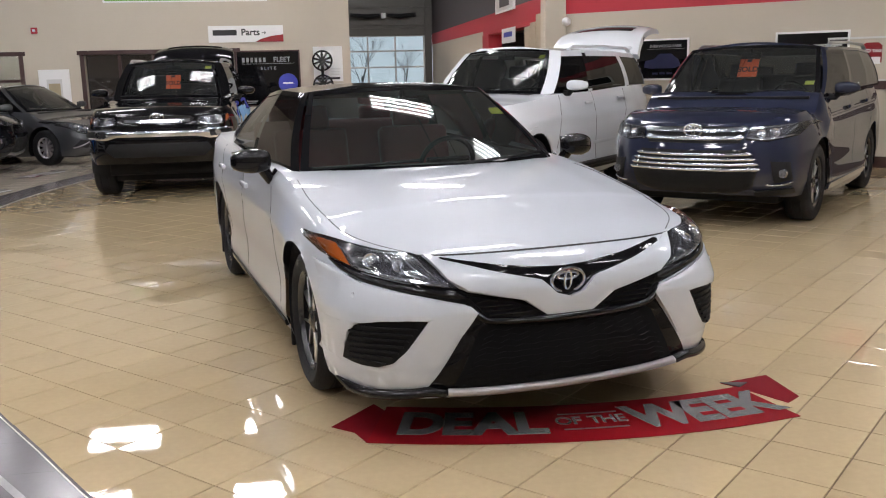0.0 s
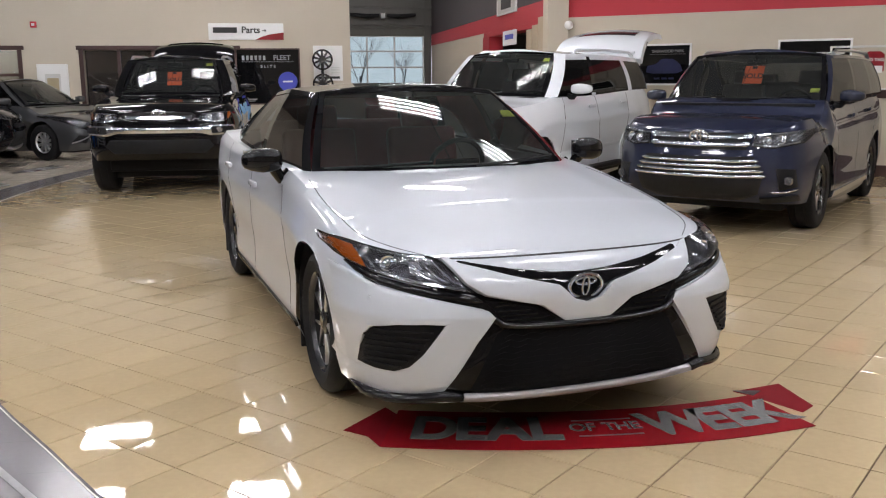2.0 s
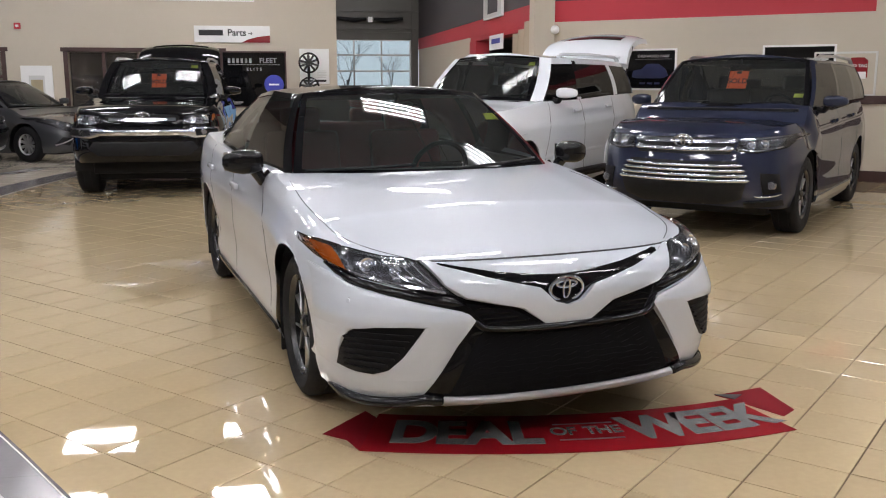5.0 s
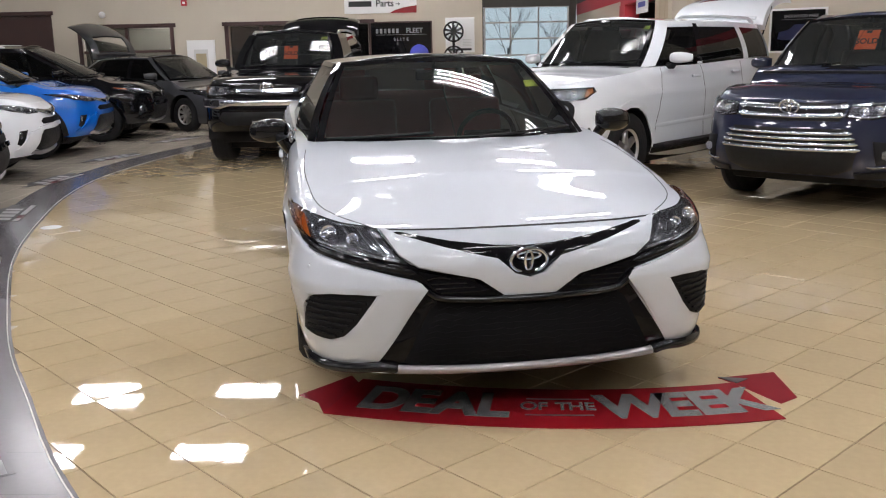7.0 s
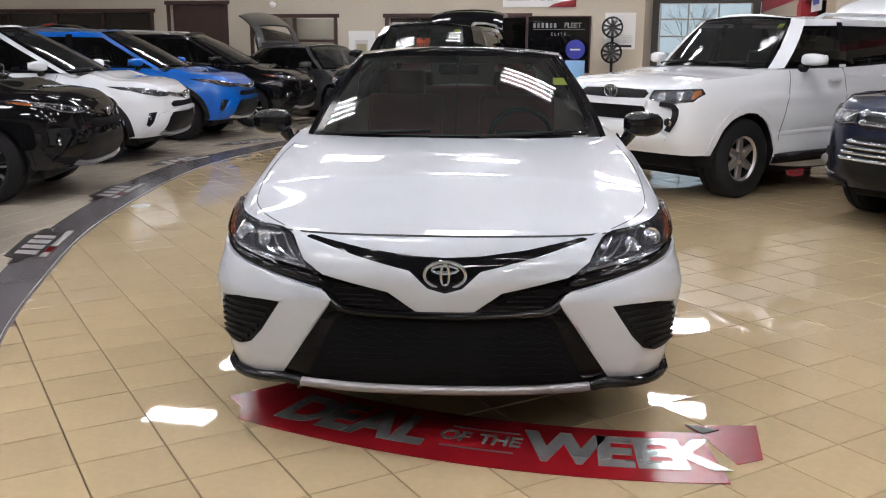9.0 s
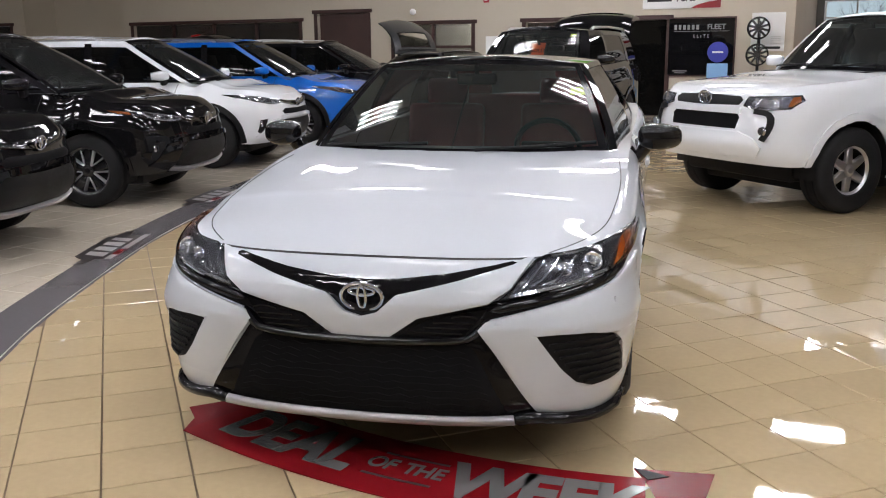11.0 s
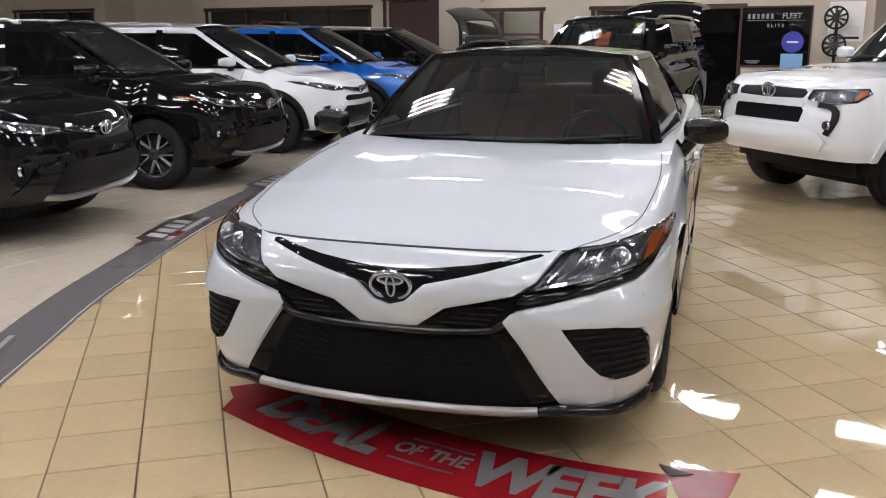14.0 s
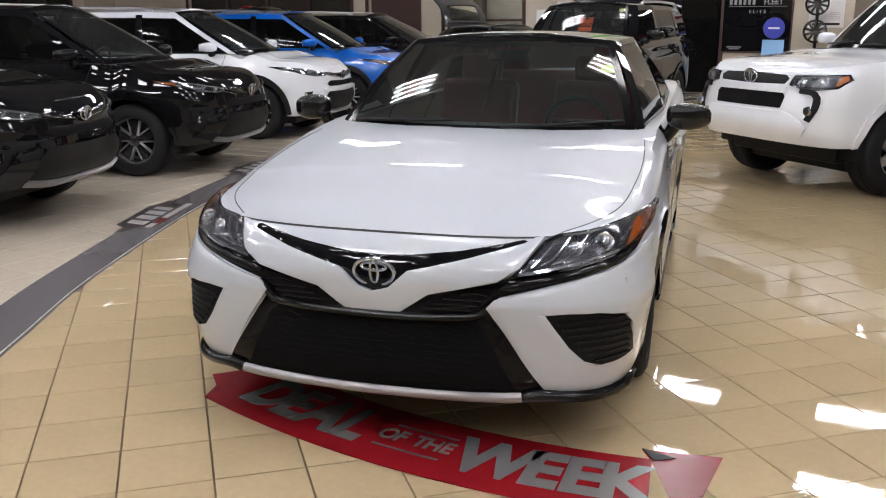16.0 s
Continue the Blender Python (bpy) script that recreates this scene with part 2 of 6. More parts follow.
def spline(points, step):
    """A smooth curve through points, cut into even steps."""
    p = [np.array(q, float) for q in points]
    out = []
    for i in range(len(p) - 1):
        a, b, c, d = p[max(i - 1, 0)], p[i], p[i + 1], p[min(i + 2, len(p) - 1)]
        for s in np.linspace(0, 1, 24, endpoint=False):
            out.append(0.5 * (2 * b + (c - a) * s + (2 * a - 5 * b + 4 * c - d) * s * s + (3 * b - a - 3 * c + d) * s ** 3))
    out.append(p[-1])
    out = np.array(out)
    seg = np.r_[0, np.cumsum(np.linalg.norm(np.diff(out, axis=0), axis=1))]
    n = max(2, int(round(seg[-1] / step)) + 1)
    t = np.linspace(0, seg[-1], n)
    return np.stack([np.interp(t, seg, out[:, k]) for k in range(out.shape[1])], 1)

DASH = mat("dark_grey_dash", (0.10, 0.103, 0.105), 0.7, 0, 0, 0.2, 12, 0.2, 300)

# ---- cars: a kit that shapes every car from its own plan, side lines and cabin ----
from mathutils.bvhtree import BVHTree
from mathutils.geometry import tessellate_polygon


def mirror_outline(half):
    """Closes a half outline that starts and ends on the middle line."""
    return half + [(-x, z) for x, z in reversed(half) if abs(x) > 1e-6]


def shell(sp):
    """The painted lower body: plan curve, lofted from sill to shoulder, with the bonnet and the rear deck, arches cut out."""
    plan = spline(sp["plan"], 0.036)
    ztop, zbot = smooth_table(sp["ztop"]), smooth_table(sp["zbot"])
    crown = smooth_table(sp["crown"])
    prof, fdy, rdy = smooth_table(sp["prof"]), smooth_table(sp["front"]), smooth_table(sp["rear"])
    yf, yr = sp["plan"][0][1], sp["plan"][-1][1]
    nv = 26
    bm = bmesh.new()
    side = {}
    for i, (px, py) in enumerate(plan):
        wf = min(max((-0.25 - py) / (-0.25 - yf), 0), 1)
        wr = min(max((py - (yr - 0.6)) / 0.6, 0), 1)
        zb, zt = zbot(py), ztop(py)
        for j in range(nv + 1):
            v = j / nv
            y = py + fdy(v) * wf ** 0.7 + rdy(v) * wr ** 0.7
            flank = min(max((py + 0.2) / 0.4, 0), 1) * min(max((sp["wb"] + 0.5 - py) / 0.4, 0), 1)
            x = px * prof(v) + flank * sp.get("line", 0.010) * (math.exp(-((v - 0.72) / 0.045) ** 2) - 1.2 * math.exp(-((v - 0.34) / 0.13) ** 2) + 0.6 * math.exp(-((v - 0.13) / 0.05) ** 2))
            for yc in (0.0, sp["wb"]):
                x += sp.get("haunch", 0.0) * math.exp(-((py - yc) / 0.42) ** 2) * math.exp(-((v - 0.66) / 0.17) ** 2)
            z = zb + (zt - zb) * v
            for s in (1, -1):
                side[i, j, s] = bm.verts.new((s * x, y, z))
    n = len(plan)
    for i in range(n - 1):
        for j in range(nv):
            for s in (1, -1):
                bm.faces.new((side[i, j, s], side[i + 1, j, s], side[i + 1, j + 1, s], side[i, j + 1, s]))
    nc = 40
    belt = sp["belt"]
    bars = {}
    for i, (px, py) in enumerate(plan):
        a = side[i, nv, 1].co
        for k in range(nc + 1):
            q = 1 - 2 * k / nc
            fade = min(max((py - yf - 0.15) / 0.5, 0), 1)
            crease = sp.get("crease", 0.0) * fade * (math.exp(-((abs(q) - 0.62 - 0.10 * fade) / 0.10) ** 2))
            bars[i, k] = bm.verts.new((a.x * q, a.y, a.z + crown(py) * (1 - abs(q) ** 2.1) + crease))
    for i in range(n - 1):
        mid = (plan[i][1] + plan[i + 1][1]) / 2
        for k in range(nc):
            fx = abs(bars[i, k].co.x + bars[i, k + 1].co.x) / 2
            near = belt[0][1] + (belt[1][1] - belt[0][1]) * min(fx / belt[1][0], 1) ** 2.3 + 0.03
            if mid < near or mid > sp["deck"] or fx > np.interp(mid, [q[1] for q in belt[1:-1]], [q[0] for q in belt[1:-1]]) - 0.04:
                bm.faces.new((bars[i, k], bars[i + 1, k], bars[i + 1, k + 1], bars[i, k + 1]))
    bmesh.ops.remove_doubles(bm, verts=bm.verts[:], dist=0.0015)
    for yc in (0.0, sp["wb"]):
        ra, zc = sp["arch"], sp["tyre"]

        def inside(v):
            return abs(v.co.x) > 0.6 * sp["hw"] and math.hypot(v.co.y - yc, v.co.z - zc) < ra
        bmesh.ops.delete(bm, geom=[f for f in bm.faces if all(inside(v) for v in f.verts)], context="FACES")
        for v in bm.verts:
            if inside(v):
                d = math.hypot(v.co.y - yc, v.co.z - zc)
                v.co.y, v.co.z = yc + (v.co.y - yc) * ra / d, zc + (v.co.z - zc) * ra / d
    bmesh.ops.delete(bm, geom=[v for v in bm.verts if not v.link_faces], context="VERTS")
    return bm


class Front:
    """The body's face as a smooth surface, so that panels can be laid on it by (x, z)."""

    def __init__(self, sp):
        plan = np.array(spline(sp["plan"], 0.02))
        self.p = plan[plan[:, 1] < 0.6]
        ztop, zbot = smooth_table(sp["ztop"]), smooth_table(sp["zbot"])
        self.zt = np.array([ztop(y) for y in self.p[:, 1]])
        self.zb = np.array([zbot(y) for y in self.p[:, 1]])
        self.v = np.linspace(0, 1, 241)
        prof, fdy = smooth_table(sp["prof"]), smooth_table(sp["front"])
        self.prof = np.array([prof(v) for v in self.v])
        self.fdy = np.array([fdy(v) for v in self.v])
        yf = sp["plan"][0][1]
        self.wf = np.clip((-0.25 - self.p[:, 1]) / (-0.25 - yf), 0, 1) ** 0.7

    def at(self, x, z):
        v = np.clip((z - self.zb) / (self.zt - self.zb), 0, 1)
        xs = np.maximum.accumulate(self.p[:, 0] * np.interp(v, self.v, self.prof))
        ys = self.p[:, 1] + np.interp(v, self.v, self.fdy) * self.wf
        zs = self.zb + v * (self.zt - self.zb)
        ax = min(abs(x), xs[-1])
        k = int(np.searchsorted(xs, ax))
        k = min(max(k, 1), len(xs) - 1)
        f = (ax - xs[k - 1]) / max(xs[k] - xs[k - 1], 1e-6)
        f = min(max(f, 0), 1)
        y, zz = ys[k - 1] + f * (ys[k] - ys[k - 1]), zs[k - 1] + f * (zs[k] - zs[k - 1])
        return Vector((math.copysign(ax, x) if x else 0.0, y, zz))


class Raised:
    """The same face with its fittings set higher by up."""

    def __init__(self, front, up):
        self.front, self.up = front, up

    def at(self, x, z):
        return self.front.at(x, z + self.up)


def on_front(body, x, z, out):
    """The point of the face at (x, z), lifted by out along the face's normal."""
    f = body[1]
    e = 0.012
    a, b, c, d = f.at(x - e, z), f.at(x + e, z), f.at(x, z - e), f.at(x, z + e)
    n = (b - a).cross(d - c)
    n = n.normalized() if n.length > 1e-9 else Vector((0, -1, 0))
    if n.y > 0.2 or n.x * x < -0.01 and abs(x) > 0.1:
        n = -n
    return f.at(x, z) + n * out


def on_side(body, y, z, out, s=1):
    tree = body[0]
    hit, nrm, _, _ = tree.ray_cast(Vector((3 * s, y, z)), Vector((-s, 0, 0)))
    if hit is None:
        hit, nrm, _, _ = tree.find_nearest(Vector((0.9 * s, y, z)))
    if nrm.x * s < 0:
        nrm = -nrm
    return hit + nrm * out


def on_top(body, x, y, out):
    hit, nrm, _, _ = body[0].ray_cast(Vector((x, y, 3)), Vector((0, 0, -1)))
    return hit + Vector((0, 0, out))


def skin(tree, outline, out, thick, holes=(), where="front", s=1, fine=0.045):
    """A panel that follows the body: its outline in (x, z) of the front or (y, z) of a side, lifted by out and thick deep."""
    lift = out if callable(out) else (lambda u, v: out)
    put = (lambda u, v, o: on_front(tree, u, v, o)) if where == "front" else (lambda u, v, o: on_side(tree, u, v, o, s))
    loops = [[Vector((u, v, 0)) for u, v in lp] for lp in (outline, *holes)]
    flat = [p for lp in loops for p in lp]
    bm = bmesh.new()
    vs = [bm.verts.new(p) for p in flat]
    for t in tessellate_polygon(loops):
        try:
            bm.faces.new([vs[i] for i in t])
        except ValueError:
            pass
    for _ in range(5):
        long = [e for e in bm.edges if e.calc_length() > fine]
        if not long:
            break
        bmesh.ops.subdivide_edges(bm, edges=long, cuts=1)
        bmesh.ops.triangulate(bm, faces=[f for f in bm.faces if len(f.verts) > 3])
    rim = [e for e in bm.edges if len(e.link_faces) == 1]
    tops = bm.verts[:]
    faces = bm.faces[:]
    low = {}
    for v in tops:
        low[v] = None
    ends = {v for e in rim for v in e.verts}
    for v in tops:
        u, w = v.co.x, v.co.y
        v.co = put(u, w, lift(u, w))
        if v in ends:
            low[v] = bm.verts.new(put(u, w, lift(u, w) - thick))
    for e in rim:
        a, b = e.verts
        bm.faces.new((a, b, low[b], low[a]))
    # soft edge: the outermost row sinks a little
    for v in ends:
        v.co = v.co.lerp(low[v].co, min(0.003 / max(thick, 0.003), 0.3))
    return bm


def strip(tree, line, width, out, where="side", s=1, thick=0.004):
    """A narrow band along a line on the body: gaps, rails and mouldings."""
    pts = spline(line, 0.04) if len(line) > 2 else [np.array(line[0], float) + (np.array(line[1], float) - np.array(line[0], float)) * k / 12 for k in range(13)]
    out_pts = []
    for i, p in enumerate(pts):
        d = np.array(pts[min(i + 1, len(pts) - 1)]) - np.array(pts[max(i - 1, 0)])
        d = d / np.linalg.norm(d)
        out_pts.append((p + np.array([-d[1], d[0]]) * width / 2, p - np.array([-d[1], d[0]]) * width / 2))
    put = {"front": lambda u, v, o: on_front(tree, u, v, o), "side": lambda u, v, o: on_side(tree, u, v, o, s), "top": lambda u, v, o: on_top(tree, u, v, o)}[where]
    bm = bmesh.new()
    rows = []
    for a, b in out_pts:
        rows.append([bm.verts.new(put(*a, out - thick)), bm.verts.new(put(*a, out)), bm.verts.new(put(*b, out)), bm.verts.new(put(*b, out - thick))])
    for p, q in zip(rows, rows[1:]):
        for k in range(3):
            bm.faces.new((p[k], p[k + 1], q[k + 1], q[k]))
    bm.faces.new(rows[0])
    bm.faces.new(rows[-1])
    return bm


def roll(tree, line, width, out, high, where="front", s=1, taper=True):
    """A rounded moulding along a line on the body, its ends drawn in."""
    pts = spline(line, 0.03)
    put = {"front": lambda u, v, o: on_front(tree, u, v, o), "side": lambda u, v, o: on_side(tree, u, v, o, s), "top": lambda u, v, o: on_top(tree, u, v, o)}[where]
    bm = bmesh.new()
    rows = []
    for i, p in enumerate(pts):
        d = pts[min(i + 1, len(pts) - 1)] - pts[max(i - 1, 0)]
        d = d / np.linalg.norm(d)
        t = i / (len(pts) - 1)
        k = min(1.0, (min(t, 1 - t) / 0.06) ** 0.5 * 0.75 + 0.25) if taper else 1.0
        row = []
        for q in (-1, -0.92, -0.7, -0.36, 0, 0.36, 0.7, 0.92, 1):
            at = p + np.array([-d[1], d[0]]) * width / 2 * q * k
            row.append(bm.verts.new(put(at[0], at[1], out + (high * k * math.sqrt(1 - q * q) if abs(q) < 1 else -0.006))))
        rows.append(row)
    for a, b in zip(rows, rows[1:]):
        for j in range(8):
            bm.faces.new((a[j], a[j + 1], b[j + 1], b[j]))
    bm.faces.new(rows[0])
    bm.faces.new(rows[-1])
    return bm


def cabin(sp, car):
    """Pillars, panes and roof between the belt line and the roof line."""
    base, top, kinds = sp["belt"], sp["roofline"], sp["kinds"]
    nv = 12
    trim = sp.get("pillar", sp["paint"])
    frame_bm, border_bm = bmesh.new(), bmesh.new()
    roof_edge = []
    for k, kind in enumerate(kinds):
        n = {"windscreen": 18, "backlight": 10}.get(kind, 6 if kind == "window" else 3)
        panes = {}
        grid = {}
        for i in range(n + 1):
            s = i / n
            b, t = [], []
            for src, dst in ((base, b), (top, t)):
                p, q = src[k], src[k + 1]
                if kind == "windscreen":
                    dst[:] = [p[0] + (q[0] - p[0]) * s, p[1] + (q[1] - p[1]) * s ** 2.3, p[2] + (q[2] - p[2]) * s ** 2]
                elif kind == "backlight":
                    w = 1 - (1 - s) ** 2.3
                    dst[:] = [p[0] + (q[0] - p[0]) * s, p[1] + (q[1] - p[1]) * w, p[2] + (q[2] - p[2]) * w]
                else:
                    dst[:] = [p[0] + (q[0] - p[0]) * s, p[1] + (q[1] - p[1]) * s, p[2] + (q[2] - p[2]) * s]
            bl = sp.get("bulge", 0.03)
            for j in range(nv + 1):
                v = (0, 0.055, 0.14, 0.23, 0.32, 0.41, 0.5, 0.59, 0.68, 0.77, 0.86, 0.935, 1)[j]
                q = 4 * v * (1 - v) * bl
                side = 1 if kind in ("window", "pillar") else 0.3 * abs(b[0])
                lift = q if kind in ("windscreen", "backlight") else 0
                grid[i, j] = (b[0] + (t[0] - b[0]) * v + q * side, b[1] + (t[1] - b[1]) * v, b[2] + (t[2] - b[2]) * v + lift * 0.8)
            roof_edge.append(grid[i, nv])
        glassy = kind != "pillar"
        for s in (1, -1):
            pane = bmesh.new()
            cache = {}

            def vert(bm, tag, i, j, inset=0.0):
                if (tag, i, j) not in cache:
                    x, y, z = grid[i, j]
                    cache[tag, i, j] = bm.verts.new((s * (x - inset), y + (inset if kind == "windscreen" else 0), z - inset * 0.5))
                return cache[tag, i, j]
            for i in range(n):
                for j in range(nv):
                    edge = (not glassy and k not in sp.get("dark_pillars", ())) or j == 0 or j >= nv - (sp.get("head", 1) if kind == "window" else 1) or (kind == "windscreen" and i == n - 1) or (kind == "backlight" and i == 0)
                    bm, tag, ins = (frame_bm, 0, 0.0) if edge else (pane, 1, 0.004)
                    if edge and (kind in ("windscreen", "backlight") or (kind == "window" and j == 0)):
                        bm, tag, ins = border_bm, 2, 0.002
                    bm.faces.new([vert(bm, tag, *q, ins) for q in ((i, j), (i + 1, j), (i + 1, j + 1), (i, j + 1))])
            panes[s] = pane
        if kind in ("windscreen", "backlight"):
            me = join(panes[1], panes[-1])
            bmesh.ops.remove_doubles(me, verts=me.verts[:], dist=0.002)
            part(kind, me, sp["front_glass"] if kind == "windscreen" else sp["side_glass"], car)
        elif kind == "window":
            for s in (1, -1):
                part("side_window", panes[s], sp["side_glass"], car)
        elif k in sp.get("dark_pillars", ()):
            for s in (1, -1):
                part("door_pillar", panes[s], GLOSS, car)
        else:
            panes[1].free(), panes[-1].free()
    bmesh.ops.remove_doubles(frame_bm, verts=frame_bm.verts[:], dist=0.002)
    part("cabin_frame", frame_bm, trim, car)
    bmesh.ops.remove_doubles(border_bm, verts=border_bm.verts[:], dist=0.0005)
    part("glass_border", border_bm, FRIT, car, "black border of the glass")
    roof = bmesh.new()
    nc = 14
    rows = [[roof.verts.new((x * (1 - 2 * k / nc), y, z + sp["roof_crown"] * (1 - abs(1 - 2 * k / nc) ** 2.4) * min(1, x / 0.45))) for k in range(nc + 1)] for x, y, z in roof_edge]
    for a, b in zip(rows, rows[1:]):
        for k in range(nc):
            roof.faces.new((a[k], a[k + 1], b[k + 1], b[k]))
    bmesh.ops.remove_doubles(roof, verts=roof.verts[:], dist=0.002)
    part("roof", roof, sp.get("roof_paint", sp["paint"]), car)
    lining = bmesh.new()
    rows = [[lining.verts.new((x * 0.97 * (1 - 2 * k / nc), y, z - 0.03)) for k in range(nc + 1)] for x, y, z in roof_edge]
    for a, b in zip(rows, rows[1:]):
        for k in range(nc):
            lining.faces.new((a[k], a[k + 1], b[k + 1], b[k]))
    bmesh.ops.remove_doubles(lining, verts=lining.verts[:], dist=0.002)
    part("headlining", lining, sp.get("lining", DARKSEAT), car)


def wheel(sp, car, x, y, s):
    R, w, rr = sp["tyre"], sp.get("tyre_width", 0.235), sp["rim"]
    bm = lathe([(rr - 0.012, -w / 2 + 0.02), (rr + 0.004, -w / 2 + 0.004), (R - 0.045, -w / 2 - 0.004), (R - 0.014, -w / 2 + 0.012), (R, -w / 2 + 0.035), (R, -0.05), (R - 0.008, -0.047), (R - 0.008, -0.040), (R, -0.037), (R, 0.037), (R - 0.008, 0.040),
                (R - 0.008, 0.047), (R, 0.05), (R, w / 2 - 0.035), (R - 0.014, w / 2 - 0.012), (R - 0.045, w / 2 + 0.004), (rr + 0.004, w / 2 - 0.004), (rr - 0.012, w / 2 - 0.02)], 56)
    turn = Matrix.Identity(4) if s > 0 else pose(0, 0, 0, 0, 0, 180)
    ty = part("wheel", moved(bm, turn), RUBBER, car, "black rubber tyre on an alloy rim")
    ty.location = (x, y, R)
    barrel = lathe([(rr - 0.012, -w / 2 + 0.02), (rr - 0.02, -w / 2 + 0.05), (rr - 0.04, -0.02), (rr - 0.026, w / 2 - 0.04)], 48)
    part("barrel", moved(barrel, turn), PLASTIC, ty)
    rim = lathe([(rr - 0.028, w / 2 - 0.04), (rr - 0.022, w / 2 - 0.025), (rr - 0.008, w / 2 - 0.016), (rr + 0.003, w / 2 - 0.010), (rr + 0.003, w / 2 - 0.022)], 56)
    back = lathe([(0.03, 0.0), (rr - 0.06, 0.0), (rr - 0.06, -0.03)], 40)
    part("rim", moved(rim, turn), sp["rim_mat"], ty)
    part("brake_disc", moved(back, turn), PLASTIC, ty)
    n = sp["spokes"]
    face = w / 2 - 0.03
    bm = bmesh.new()
    for i in range(n):
        for tw in ((-1, 1) if sp.get("twin") else (0,)):
            wi, wo = sp["spoke_w"]
            off = tw * sp.get("twin", 0)
            arm = bmesh.new()
            pts = [(0.045, -wi / 2, face - 0.005), (0.045, wi / 2, face - 0.005), (rr - 0.02, wo / 2 + off * 2.2, face - 0.012), (rr - 0.02, -wo / 2 + off * 2.2, face - 0.012)]
            hi = [arm.verts.new((xx, u + (off if rad < 0.1 else 0), rad)) for rad, u, xx in pts]
            lo = [arm.verts.new((xx - 0.035, u * 1.3 + (off if rad < 0.1 else 0), rad)) for rad, u, xx in pts]
            arm.faces.new(hi), arm.faces.new(lo)
            for a in range(4):
                arm.faces.new((hi[a], hi[(a + 1) % 4], lo[(a + 1) % 4], lo[a]))
            bmesh.ops.bevel(arm, geom=arm.edges[:], offset=0.004, segments=1, affect="EDGES")
            bm = join(bm, moved(arm, pose(0, 0, 0, 360 * i / n + sp.get("phase", 0), 0, 0)))
    part("spokes", moved(bm, turn), sp["spoke_mat"], ty)
    if sp.get("dark_back"):
        bm = bmesh.new()
        for i in range(n):
            bm = join(bm, moved(box(0.03, sp["dark_back"], rr - 0.05, face - 0.035, 0, rr / 2 + 0.02, 0.008), pose(0, 0, 0, 360 * i / n + sp.get("phase", 0), 0, 0)))
        part("inner_spokes", moved(bm, turn), DARKRIM, ty)
    hub = lathe([(0.0005, face + 0.006), (0.028, face + 0.006), (0.034, face), (0.062, face - 0.006), (0.068, face - 0.045)], 24)
    part("hub_cap", moved(hub, turn), sp["rim_mat"], ty)


def seat(parent, x, y, z, m, w=0.50):
    bm = box(w, 0.50, 0.16, x, y, z, 0.05)
    part("seat_cushion", bm, m, parent)
    bm = moved(box(w, 0.13, 0.62, 0, 0, 0.31, 0.05, 3), pose(x, y + 0.24, z + 0.02, -14))
    bk = part("seat_back", bm, m, parent)
    part("headrest", moved(box(0.27, 0.09, 0.17, 0, 0, 0.70, 0.04, 3), pose(x, y + 0.24, z + 0.02, -14)), m, bk)


def emblem(tree, car, x, z, rx, out=0.02):
    p = on_front(tree, x, z, out)
    e = part("badge", moved(torus(rx, rx * 0.68, rx * 0.10), pose(p.x, p.y, p.z, 8)), CHROME, car, "oval chrome badge")
    part("badge_bar", moved(torus(rx * 0.62, rx * 0.2, rx * 0.09), pose(p.x, p.y, p.z + rx * 0.28, 8)), CHROME, e)
    part("badge_oval", moved(torus(rx * 0.2, rx * 0.55, rx * 0.08), pose(p.x, p.y, p.z, 8)), CHROME, e)


def both(half):
    return [half, [(-x, z) for x, z in half]]


def inset(loop, d):
    """The outline drawn in by d."""
    n = len(loop)
    area = sum(loop[i][0] * loop[(i + 1) % n][1] - loop[(i + 1) % n][0] * loop[i][1] for i in range(n))
    sg = 1 if area > 0 else -1
    res = []
    for i in range(n):
        a, p, c = (Vector(loop[k % n]) for k in (i - 1, i, i + 1))
        e, f = (p - a).normalized(), (c - p).normalized()
        n1, n2 = Vector((-e.y, e.x)) * sg, Vector((-f.y, f.x)) * sg
        m = n1 + n2
        m = m / max(m.length_squared / 2, 0.5)
        res.append(tuple(p + m * d))
    return res


